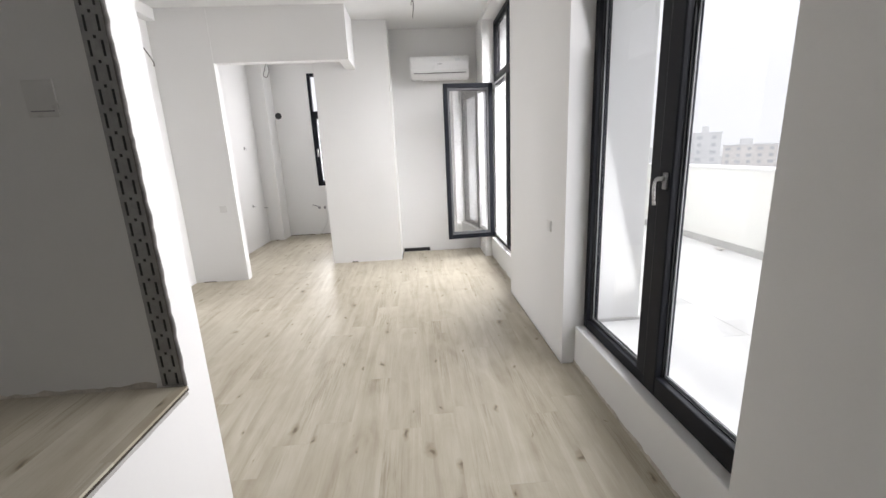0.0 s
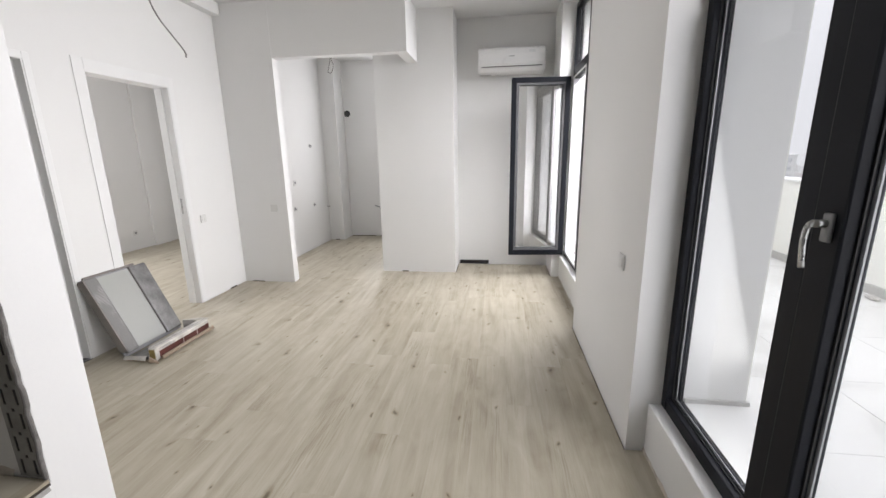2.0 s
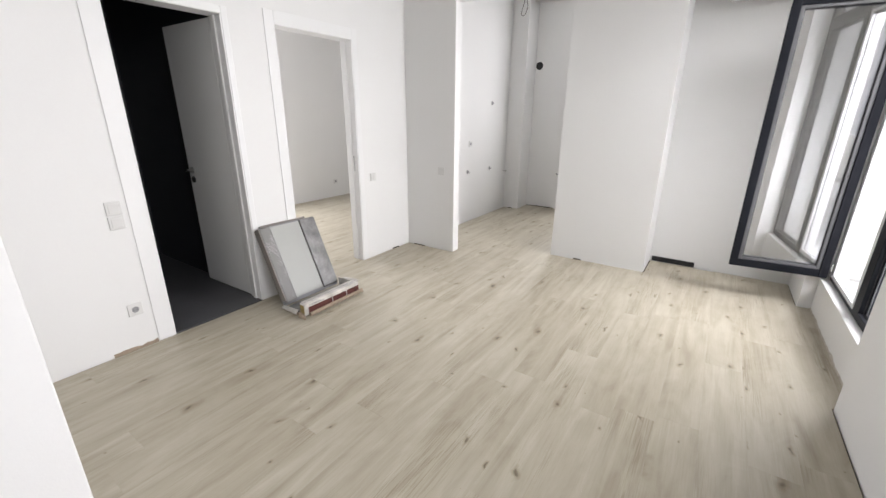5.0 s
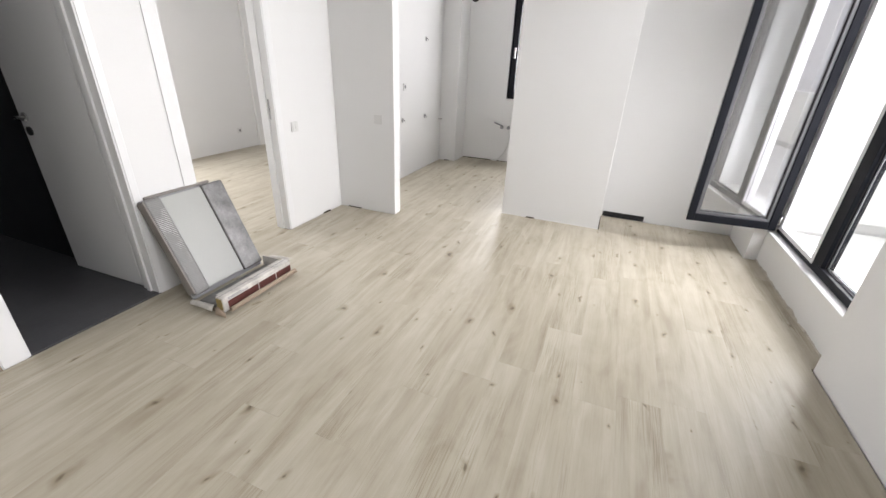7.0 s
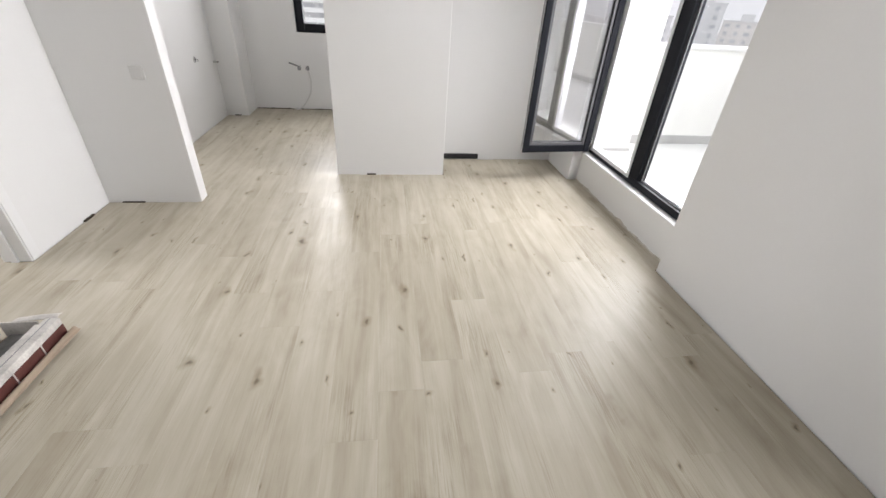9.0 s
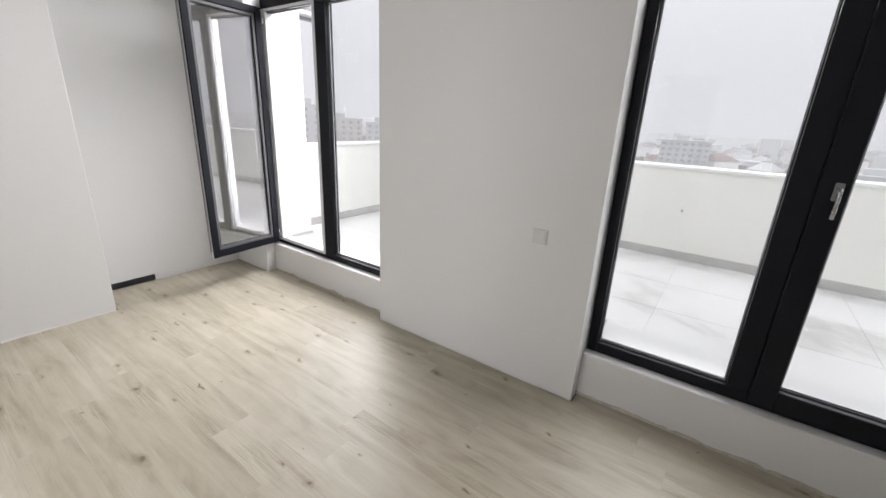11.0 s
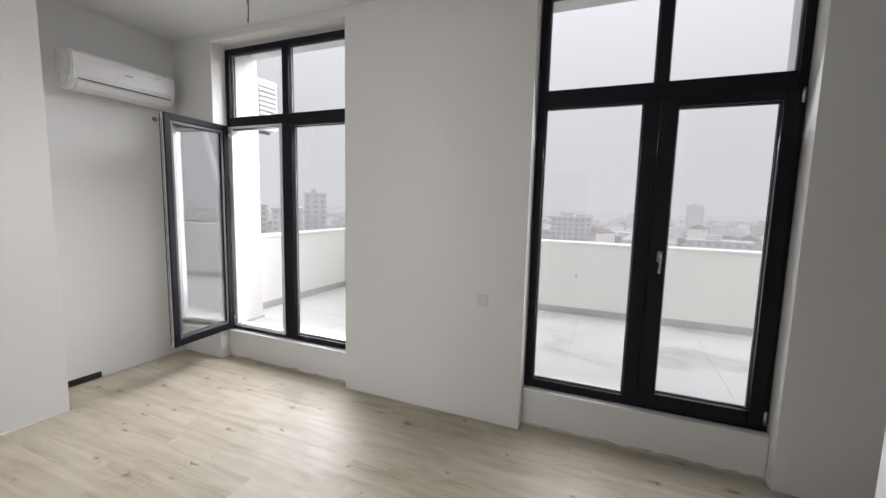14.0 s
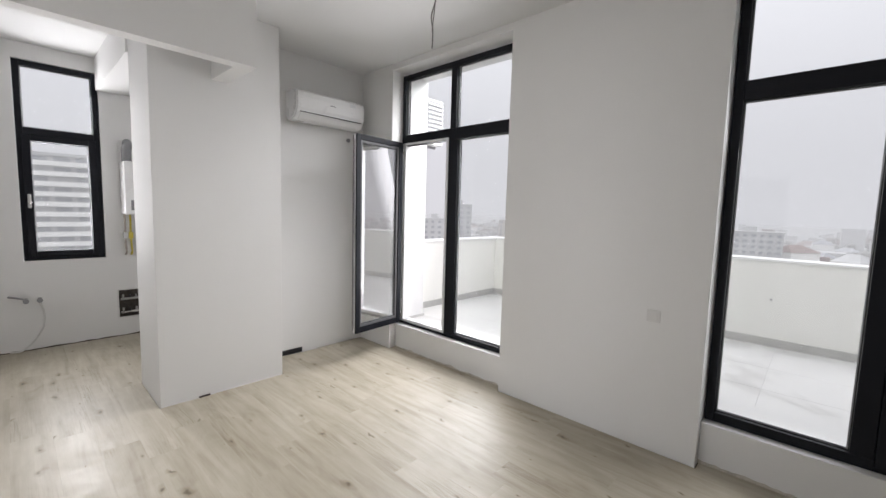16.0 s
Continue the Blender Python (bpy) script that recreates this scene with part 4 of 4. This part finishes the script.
ragged("trim_filler_5", (-0.95, 5.79, -0.006), (1, 0, 0), 0.93, 0.018, (0, -1, 0), "thin rough plaster at the foot of the column", 4, M_WALL)
ragged("trim_filler_6", (-2.46, 8.08, -0.006), (1, 0, 0), 2.2, 0.024, (0, -1, 0), "rough plaster at the foot of the kitchen wall", 6, M_RAW)
ragged("trim_filler_7", (WEST, 2.26, -0.006), (0, 1, 0), 0.25, 0.042, (1, 0, 0), "brown broken plaster beside the door casing", 15, M_CARD)
ragged("trim_joint_kitchen", (-2.2, 8.075, -0.004), (1, 0, 0), 1.9, 0.024, (0, -1, 0), "dark open joint at the foot of the kitchen wall", 9, M_GAP)
structure("trim_landing_edge", boxes((-0.5768, -0.567, -1.99, PARTY - 0.006, 0.688, 0.6955)), M_GAP, "dark joint under the landing boards", "trim")


# Small black blocks stand in for dark gaps at the wall foot.
def gap_block(x0, x1, y0, y1, z1=0.010):
    single("dark_gap_block", box(bmesh.new(), x0, x1, y0, y1, 0.0005, z1, 0.001), M_GAP, "small black block standing in for a gap at the wall foot", "wedge", group="fitting wedges")


gap_block(-0.70, -0.62, 5.772, 5.787)
gap_block(-2.43, -2.28, 5.218, 5.232, 0.007)
gap_block(WEST + 0.003, WEST + 0.018, 4.93, 5.03)
gap_block(-2.37, -2.30, 7.683, 7.697)

vent = thing("floor_vent", turned(0.205, NORTH, 0.004, "S"), "black slotted vent strip at the foot of the wall", "vent")
part("frame", box(bmesh.new(), 0, 0.014, -0.195, 0.195, 0.0, 0.050, 0.002), M_DARK, vent)
for k in range(2):
    part("slat", box(bmesh.new(), 0.0142, 0.017, -0.185, 0.185, 0.013 + 0.018 * k, 0.017 + 0.018 * k), M_GASKET, vent)

# air conditioner
ac = thing("air_conditioner", turned(0.648, NORTH, 2.392, "S"), "white split air conditioner high on the wall", "air conditioner")
prof = [(0, 0.0), (0.105, 0.0), (0.150, 0.020), (0.188, 0.060), (0.203, 0.105), (0.207, 0.20), (0.200, 0.252), (0.180, 0.272), (0.150, 0.278), (0, 0.278)]


def extruded(prof, y0, y1):
    """A profile in local x and z drawn out along y."""
    bm = bmesh.new()
    a = [bm.verts.new((x, y0, z)) for x, z in prof]
    b = [bm.verts.new((x, y1, z)) for x, z in prof]
    for k in range(len(prof)):
        j = (k + 1) % len(prof)
        bm.faces.new((a[k], a[j], b[j], b[k]))
    bm.faces.new(a[::-1])
    bm.faces.new(b)
    return bm


bm = extruded(prof, -0.392, 0.392)
bmesh.ops.bevel(bm, geom=[e for e in bm.edges if abs(e.verts[0].co.y - e.verts[1].co.y) < 1e-6], offset=0.012, segments=3, affect="EDGES")
part("body", bm, M_ACBODY, ac)
part("louver", extruded([(0.110, -0.002), (0.152, 0.016), (0.190, 0.056), (0.193, 0.052), (0.156, 0.010), (0.114, -0.007)], -0.345, 0.345), M_ACBODY, ac, "white swing louver")
part("air_slot", extruded([(0.192, 0.062), (0.1955, 0.068), (0.198, 0.067), (0.1945, 0.060)], -0.350, 0.350), M_DARK, ac, "dark outlet slot")
part("badge", box(bmesh.new(), 0.2066, 0.208, -0.030, 0.030, 0.168, 0.176), M_GREY, ac, "small grey maker's mark")
part("display", box(bmesh.new(), 0.2062, 0.2075, 0.20, 0.27, 0.205, 0.235, 0.0005), M_CORE, ac, "pale display window")
part("back_plate", box(bmesh.new(), 0.0, 0.012, -0.397, 0.397, 0.01, 0.285, 0.003), M_ACBODY, ac)
single("cable_outlet", cyl(bmesh.new(), (0.965, NORTH - 0.012, 2.29), (0.965, NORTH, 2.29), 0.022, 20), M_GREY, "small grey cable outlet under the air conditioner", "outlet")

# outdoor unit on the facade
odu = thing("outdoor_unit", turned(OUT + 0.006, 5.98, 2.30, "E"), "white outdoor air conditioning unit hung on the facade", "outdoor unit")
part("casing", box(bmesh.new(), 0.08, 0.36, -0.20, 0.55, 0.03, 0.56, 0.012, 2), M_ACBODY, odu)
part("side_panel", box(bmesh.new(), 0.10, 0.34, -0.204, -0.2005, 0.06, 0.53), M_GREY, odu, "grey recessed side grille")
for k in range(9):
    part("louvre", box(bmesh.new(), 0.10, 0.34, -0.216, -0.205, 0.085 + 0.05 * k, 0.108 + 0.05 * k, 0.003), M_ACBODY, odu)
for y in (-0.10, 0.42):
    part("bracket", boxes((0, 0.34, y, y + 0.03, 0.0, 0.028), (0, 0.02, y, y + 0.03, -0.30, 0.0)), M_GREY, odu, "grey steel bracket")

# hanging cables
def cable(pts, r, label, group="loose ceiling cables"):
    return single("hanging_cable", tube(bmesh.new(), bent(pts, 10), r, 8), M_WIRE, label, "cable", group=group, smooth=True)


cable([(0.305, 4.245, CEIL), (0.310, 4.235, 2.92), (0.290, 4.255, 2.80), (0.312, 4.26, 2.72), (0.298, 4.25, 2.60)], 0.004, "thin grey lamp cable hanging from the living room ceiling")
cable([(0.325, 4.262, CEIL), (0.318, 4.25, 2.9), (0.304, 4.25, 2.78), (0.29, 4.245, 2.70)], 0.003, "short grey lamp cable beside another at the ceiling")
cable([(-1.6, 3.30, CEIL), (-1.6, 3.305, 2.75), (-1.6, 3.325, 2.50), (-1.6, 3.345, 2.39), (-1.6, 3.40, 2.31), (-1.6, 3.48, 2.245), (-1.6, 3.55, 2.19), (-1.6, 3.583, 2.155), (-1.6, 3.58, 2.13)], 0.0045, "grey lamp cable curling down from the ceiling")
cable([(-1.70, 6.36, CEIL), (-1.705, 6.38, 2.75), (-1.745, 6.42, 2.64), (-1.785, 6.47, 2.575), (-1.73, 6.44, 2.555), (-1.68, 6.40, 2.63), (-1.695, 6.37, 2.74)], 0.0045, "looped grey cable hanging over the kitchen")

# kitchen fittings
# The duct hole's inner shade is drawn as a flat black disc.
single("duct_shade_disc", cyl(bmesh.new(), (-2.15, KBACK - 0.004, 2.192), (-2.15, KBACK + 0.0, 2.192), 0.056, 28), M_DARK, "round black disc for the shaded duct hole in the kitchen wall", "duct")
vt = thing("water_valve", turned(-1.545, KBACK, 0.515, "S"), "bare kitchen tap connection with two shut-off valves", "valve")
for y in (-0.05, 0.05):
    part("stub", cyl(bmesh.new(), (0, y, 0), (0.05, y, 0), 0.011, 14), M_STEEL, vt, smooth=True)
    v = part("valve_body", cyl(bmesh.new(), (0.045, y, -0.024), (0.045, y, 0.030), 0.014, 14), M_STEEL, vt, smooth=True)
    part("knob", cyl(bmesh.new(), (0.058, y, 0.004), (0.082, y, 0.004), 0.023, 14), M_GREY, v, "grey valve knob")
part("bent_pipe", tube(bmesh.new(), bent([(0.04, -0.06, 0.02), (0.07, -0.11, 0.045), (0.05, -0.17, 0.060)]), 0.010, 10), M_GREY, vt, smooth=True)
part("hose", tube(bmesh.new(), bent([(0.045, 0.05, -0.024), (0.06, 0.075, -0.14), (0.075, 0.06, -0.28), (0.07, -0.02, -0.42), (0.05, -0.10, -0.498), (0.03, -0.18, -0.502)]), 0.008, 10), M_SOCK, vt, "thin pale flexible hose", smooth=True)
pp = thing("pipe_stub", turned(-2.465, 7.63, 0.612, "E"), "short capped pipe beside the pipe casing", "pipe")
part("pipe", tube(bmesh.new(), bent([(0, 0, 0), (0.04, 0, 0), (0.045, 0.03, 0.0)]), 0.009, 10), M_STEEL, pp, smooth=True)
single("surface_cable", tube(bmesh.new(), [(-2.458, 7.66, 0.62), (-2.458, 7.66, 1.4), (-2.458, 7.665, 2.2), (-2.458, 7.66, CEIL)], 0.0028, 6), M_CORE, "thin grey cable down the kitchen corner", "cable")

bo = thing("boiler", turned(-0.60, KBACK, 1.40, "S"), "white wall-hung gas boiler in the kitchen corner", "boiler")
part("casing", box(bmesh.new(), 0.005, 0.28, -0.20, 0.21, 0, 0.58, 0.015, 3), M_ACBODY, bo)
part("flue", tube(bmesh.new(), bent([(0.12, -0.15, 0.58), (0.12, -0.15, 0.70), (0.10, -0.13, 0.77), (0.0, -0.12, 0.80)]), 0.045, 18), M_GREY, bo, "grey flue elbow", smooth=True)
part("control_panel", box(bmesh.new(), 0.2805, 0.285, -0.15, 0.16, 0.05, 0.16, 0.002), M_GREY, bo, "grey control panel")
for k, (y, mat, lab) in enumerate(((-0.185, M_COPPER, "copper pipe"), (-0.135, M_YELLOW, "yellow gas pipe"), (-0.07, M_STEEL, "steel pipe"), (0.02, M_COPPER, "copper pipe"))):
    part("pipe", tube(bmesh.new(), bent([(0.10, y, 0.0), (0.10, y, -0.28), (0.07, y + 0.01, -0.42), (0.0, y + 0.012, -0.46)]), 0.010, 10), mat, bo, lab, smooth=True)
    part("valve", box(bmesh.new(), 0.082, 0.118, y - 0.020, y + 0.020, -0.27, -0.20, 0.004), M_YELLOW if k == 1 else M_STEEL, bo, "pipe valve")

mb = thing("manifold_box", turned(-0.70, KBACK, 0.205, "S"), "open recessed pipe box low in the kitchen wall", "pipe box")
part("frame", boxes((-0.0, 0.012, -0.17, 0.17, 0.0, 0.014), (0, 0.012, -0.17, 0.17, 0.325, 0.340), (0, 0.012, -0.17, -0.156, 0.014, 0.325), (0, 0.012, 0.156, 0.17, 0.014, 0.325)), M_SOCK, mb, "pale box frame")
# Flat dark brown sheet in place of the box's depth.
part("back", box(bmesh.new(), 0.001, 0.003, -0.156, 0.156, 0.014, 0.325), M_BOXBACK, mb, "flat dark brown box back")
for z in (0.07, 0.225):
    mani = part("manifold", cyl(bmesh.new(), (0.022, -0.14, z), (0.022, 0.14, z), 0.014, 14), M_STEEL, mb, "steel manifold bar", smooth=True)
    for k in range(5):
        part("valve", cyl(bmesh.new(), (0.022, -0.12 + 0.06 * k, z + 0.014), (0.022, -0.12 + 0.06 * k, z + 0.050), 0.010, 12), M_DARK if k % 2 else M_STEEL, mani)

# foil-edged panel leaning on the wall, and the opened carton before it
pan = thing("leaning_panel", pose(-2.232, 3.575, 0.02, 0, -24.5, 0), "pale grey panel edged with bubble foil, leaning on the wall", "panel")
part("backing", box(bmesh.new(), -0.028, -0.012, -0.275, 0.275, 0.0, 0.645, 0.003), M_GREY, pan, "grey cardboard backing")
part("sheet", box(bmesh.new(), -0.0118, 0.004, -0.166, 0.112, 0.03, 0.632, 0.002), M_PANEL, pan, "smooth pale grey sheet")
part("foil_edge", box(bmesh.new(), -0.0117, 0.026, -0.268, -0.167, 0.02, 0.640, 0.012, 3), M_FOIL, pan, "grey ribbed bubble foil")
part("foil_edge", box(bmesh.new(), -0.0117, 0.020, 0.113, 0.268, 0.02, 0.640, 0.010, 3), M_FLATFOIL, pan, "smooth smudged grey foil")
part("side_flap", box(bmesh.new(), -0.03, 0.034, -0.281, -0.270, 0.04, 0.635, 0.002), M_CARDG, pan, "brownish grey folded side")
part("top_flap", box(bmesh.new(), -0.062, -0.012, -0.235, 0.20, 0.6455, 0.664, 0.005), M_CARDG, pan, "brownish folded top flap")

ctn = thing("opened_carton", pose(-2.19, 3.565, 0.0, 0, 0, 0), "torn open white carton with a dark red printed side", "carton")
cb = part("box_body", box(bmesh.new(), 0.166, 0.222, -0.285, 0.275, 0.014, 0.108, 0.004), M_CARDW, ctn, "white printed carton")
part("red_band", box(bmesh.new(), 0.2225, 0.2245, -0.250, 0.272, 0.020, 0.076, 0.0005), M_CARDR, cb, "dark red printed band")
for y in (-0.02, 0.13):
    part("strap", box(bmesh.new(), 0.2247, 0.2262, y, y + 0.006, 0.020, 0.080), M_CARDW, cb, "white strap")
for k in range(2):
    part("print_line", box(bmesh.new(), 0.2226, 0.2236, -0.245, -0.10 - 0.03 * k, 0.084 + 0.009 * k, 0.088 + 0.009 * k), M_GREY, cb, "unreadable line of print")
part("end_label", box(bmesh.new(), 0.172, 0.217, -0.2875, -0.2853, 0.030, 0.100, 0.0005), M_OLIVE, cb, "dull yellow box end")
part("tray", boxes((-0.03, 0.166, -0.285, 0.285, 0.001, 0.010)), M_CARD, ctn, "brown cardboard tray")
part("inner_lining", box(bmesh.new(), 0.002, 0.165, -0.27, 0.265, 0.0102, 0.034, 0.006), M_FLATFOIL, ctn, "grey foil lining")
part("seam", box(bmesh.new(), 0.186, 0.189, -0.283, 0.273, 0.1078, 0.1094), M_GREY, cb, "dark seam between the carton's layers")
part("torn_strip", box(bmesh.new(), 0.150, 0.168, -0.262, 0.235, 0.104, 0.1075, 0.001), M_CARDW, cb, "torn white inner layer")


def flap(pts, thick, mat, parent, label):
    """A bent cardboard flap over four corners."""
    bm = bmesh.new()
    n = 6
    a, b, c, d = (Vector(p) for p in pts)
    top = []
    for i in range(n + 1):
        u = i / n
        p, q = a.lerp(d, u), b.lerp(c, u)
        lift = 0.012 * math.sin(u * 2.4)
        top.append([bm.verts.new(p + Vector((0, 0, lift))), bm.verts.new(p.lerp(q, 0.5) + Vector((0, 0, lift * 1.3))), bm.verts.new(q + Vector((0, 0, lift * 0.8)))])
    for p, q in zip(top, top[1:]):
        for k in range(2):
            bm.faces.new((p[k], p[k + 1], q[k + 1], q[k]))
    ext = bmesh.ops.extrude_face_region(bm, geom=bm.faces[:])
    bmesh.ops.translate(bm, verts=[v for v in ext["geom"] if isinstance(v, bmesh.types.BMVert)], vec=(0, 0, -thick))
    part("flap", bm, mat, parent, label)


flap([(0.222, -0.26, 0.012), (0.222, 0.275, 0.012), (0.258, 0.30, 0.012), (0.255, -0.26, 0.012)], 0.004, M_CARD, ctn, "brown floor flap")
part("rolled_flap", tube(bmesh.new(), bent([(0.247, -0.255, 0.030), (0.250, -0.05, 0.034), (0.246, 0.12, 0.030), (0.25, 0.285, 0.033)]), 0.013, 10), M_CARD, ctn, "curled brown flap edge", smooth=True)
flap([(0.165, -0.287, 0.050), (0.225, -0.287, 0.018), (0.268, -0.318, 0.008), (0.195, -0.325, 0.012)], 0.004, M_CARD, ctn, "torn brown end flap")
flap([(-0.03, -0.287, 0.040), (0.150, -0.287, 0.052), (0.160, -0.318, 0.022), (-0.03, -0.312, 0.016)], 0.003, M_CARDW, ctn, "white folded side flap")
flap([(0.03, 0.272, 0.095), (0.21, 0.276, 0.107), (0.205, 0.318, 0.092), (0.05, 0.31, 0.080)], 0.003, M_CARDW, ctn, "white raised end flap")
part("end_wall", box(bmesh.new(), -0.02, 0.13, 0.268, 0.275, 0.0102, 0.094, 0.001), M_CARDW, ctn, "white end wall")

# scrap on the terrace
rnd = random.Random(4)
bm = bmesh.new()
bmesh.ops.create_icosphere(bm, subdivisions=3, radius=1)
for v in bm.verts:
    s = 0.75 + 0.5 * noise.noise(v.co * 2.3)
    v.co = Vector((v.co.x * 0.035 * s, v.co.y * 0.075 * s, v.co.z * 0.026 * s))
single("crumpled_scrap", bm, M_CRUMB, "crumpled pale packaging scrap on the terrace", "litter", pose(3.62, 4.50, T0 + 0.016))
single("parapet_outlet", cyl(bmesh.new(), (PX - 0.010, 2.598, 0.711), (PX, 2.598, 0.711), 0.012, 14), M_GREY, "small dark cable outlet in the parapet", "outlet")

# terrace paving
paving = thing("pavement_terrace", pose(0, 0, 0), "large pale porcelain terrace tiles, damp in places", "paving", kind="structure")
TW = 0.5985
tile = bmesh.new()
box(tile, -TW / 2, TW / 2, -TW / 2, TW / 2, -0.004, 0)
bmesh.ops.bevel(tile, geom=[e for e in tile.edges if all(v.co.z > -0.001 for v in e.verts)], offset=0.0012, segments=1, affect="EDGES")
tile_mesh = mesh_of("tile", tile, M_TERRACE)
for i in range(4):
    for j in range(22):
        ob = new("tile", tile_mesh)
        ob.location = (OUT + 0.02 + 0.30 + 0.6 * i, PN - 0.012 - 0.30 - 0.6 * j, T0 + 0.0004 * ((i * 7 + j * 3) % 3))
        ob.parent = paving

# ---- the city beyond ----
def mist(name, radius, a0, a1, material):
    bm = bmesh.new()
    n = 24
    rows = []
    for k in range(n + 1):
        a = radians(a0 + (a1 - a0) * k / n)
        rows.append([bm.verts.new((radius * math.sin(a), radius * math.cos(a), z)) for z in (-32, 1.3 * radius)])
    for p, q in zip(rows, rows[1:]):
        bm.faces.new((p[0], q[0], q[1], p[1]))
    ob = structure(name, bm, material, "glowing see-through sheet imitating mist over the distant city", "mist")
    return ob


# Two glowing sheets stand in for the haze over the city.
mist("backdrop_haze_sheet_near", 85, -50, 190, M_HAZESHEET)
mist("backdrop_haze_sheet_far", 430, -50, 190, M_FARHAZESHEET)

win_mesh = mesh_of("window", boxes((-0.5, 0.5, -0.05, 0.05, -0.5, 0.5)), M_BGLASS)


def block(bearing, dist, width, depth, top, mat, storey=2.9, label="pale concrete apartment block in the mist", windows=True):
    """An apartment block that faces the terrace, with its windows."""
    a = radians(bearing)
    t = thing("apartment_building", pose(dist * math.sin(a), dist * math.cos(a), -32, 0, 0, -bearing), label, "building", "distant apartment blocks")
    h = top + 32
    part("wall", boxes((-width / 2, width / 2, 0, depth, 0, h)), mat, t)
    part("roof", boxes((-width / 2 - 0.3, width / 2 + 0.3, -0.3, depth + 0.3, h, h + 0.5), (-width * 0.2, width * 0.05, depth * 0.3, depth * 0.7, h + 0.5, h + 3.0)), M_CONC, t)
    if windows:
        n = max(2, int(width / 3.4))
        for f in range(int(min(h, 30) / storey)):
            z = h - 1.5 - storey * f
            for k in range(n):
                ob = new("window", win_mesh)
                ob.parent = t
                ob.location = (-width / 2 + width * (k + 0.5) / n, -0.04, z)
                ob.scale = (1.5 if (k + f) % 3 else 2.1, 1, 1.35)
    return t


block(36.3, 200, 10, 12, 4.0, M_CONC, label="white apartment block with a stepped roof in the mist")
block(40.4, 235, 20, 12, -1.6, M_BLOCKB, label="long beige apartment row in the mist")
block(45.2, 225, 15, 12, -3.0, M_CONC, label="long grey apartment row in the mist")
block(48.8, 240, 12, 14, 5.4, M_CONC, label="broad grey apartment block rising in the mist")
block(56.5, 300, 24, 14, -4.0, M_BLOCKB)
block(84.0, 260, 24, 14, -5.0, M_CONC, label="grey office block with a roof terrace in the mist")
block(101.0, 230, 27, 16, -13.5, M_CONC, label="low white flat-roofed building in the mist")
block(98.6, 520, 17, 14, 5.8, M_CONC, windows=False, label="faint slab tower in the mist")
block(30.0, 190, 20, 12, -1.0, M_CONC)

# balcony block that faces the kitchen
bb = thing("apartment_building", pose(6, 147, -32), "white apartment block with long stacked balconies", "building", "distant apartment blocks")
part("wall", boxes((-44, 44, 1.6, 16, 0, 45.0)), M_CONC, bb)
part("roof", boxes((-44.5, 44.5, 1.0, 16.5, 45.0, 45.7), (-20, -10, 4, 10, 45.7, 49.0)), M_CONC, bb)
for f in range(16):
    z = 43.6 - 2.6 * f
    part("balcony", boxes((-44, 44, 0, 0.2, z - 1.25, z - 0.05), (-44, 44, 0.2, 1.6, z - 1.25, z - 1.1)), M_RENDER, bb, "white balcony front")
    for k in range(20):
        if (k * 5 + f * 3) % 4:
            ob = new("window", win_mesh)
            ob.parent, ob.location, ob.scale = bb, (-42 + 4.4 * k, 1.58, z + 0.55), (3.2, 1, 1.15)

# low houses, and the far town
def house(x, y, w, d, h, turn, roof_mat, wall_mat):
    t = thing("house", pose(x, y, -32, 0, 0, turn), "small hipped-roof town house in the mist", "house", "distant houses")
    part("wall", boxes((-w / 2, w / 2, -d / 2, d / 2, 0, h)), wall_mat, t)
    bm = bmesh.new()
    lo = [bm.verts.new((sx * (w / 2 + 0.4), sy * (d / 2 + 0.4), h)) for sx, sy in ((-1, -1), (1, -1), (1, 1), (-1, 1))]
    hi = [bm.verts.new((sx * w * 0.22, 0, h + d * 0.32)) for sx in (-1, 1)]
    bm.faces.new((lo[0], lo[1], hi[1], hi[0]))
    bm.faces.new((lo[2], lo[3], hi[0], hi[1]))
    bm.faces.new((lo[1], lo[2], hi[1]))
    bm.faces.new((lo[3], lo[0], hi[0]))
    bm.faces.new(lo[::-1])
    part("roof", bm, roof_mat, t)


rnd = random.Random(23)
for k in range(190):
    a, r = radians(36 + 124 * rnd.random()), 260 + 330 * rnd.random() ** 0.8
    house(r * math.sin(a), r * math.cos(a), 9 + 12 * rnd.random(), 8 + 5 * rnd.random(), 5 + 13 * rnd.random() ** 1.6, rnd.random() * 180, rnd.choice((M_ROOF, M_ROOF, M_CONC, M_BGLASS)), rnd.choice((M_CONC, M_BLOCKB, M_RENDER)))
for name, mat, seed, count in (("far_town", M_CONC, 31, 420), ("far_roofs", M_ROOF, 37, 260), ("far_trees", M_FOLIAGE, 41, 520)):
    rnd = random.Random(seed)
    bm = bmesh.new()
    for k in range(count):
        a, r = radians(-35 + 215 * rnd.random()), 330 + 900 * rnd.random()
        w, d, h = 8 + 22 * rnd.random(), 8 + 14 * rnd.random(), 5 + (24 if rnd.random() < 0.15 and mat == M_CONC else 9) * rnd.random()
        x, y = r * math.sin(a), r * math.cos(a)
        if mat == M_FOLIAGE:
            for q in range(4):
                s = 2.2 + 3.2 * rnd.random()
                bmesh.ops.create_icosphere(bm, subdivisions=1, radius=s, matrix=Matrix.Translation((x * 0.7 + 5 * rnd.random(), y * 0.7 + 5 * rnd.random(), -32 + 4 + 4 * rnd.random())))
        else:
            box(bm, x - w / 2, x + w / 2, y - d / 2, y + d / 2, -32, -32 + h)
    single(name, bm, mat, "hazy mass of distant " + name.split("_")[1] + " far below the terrace", name.split("_")[1], kind="stuff")
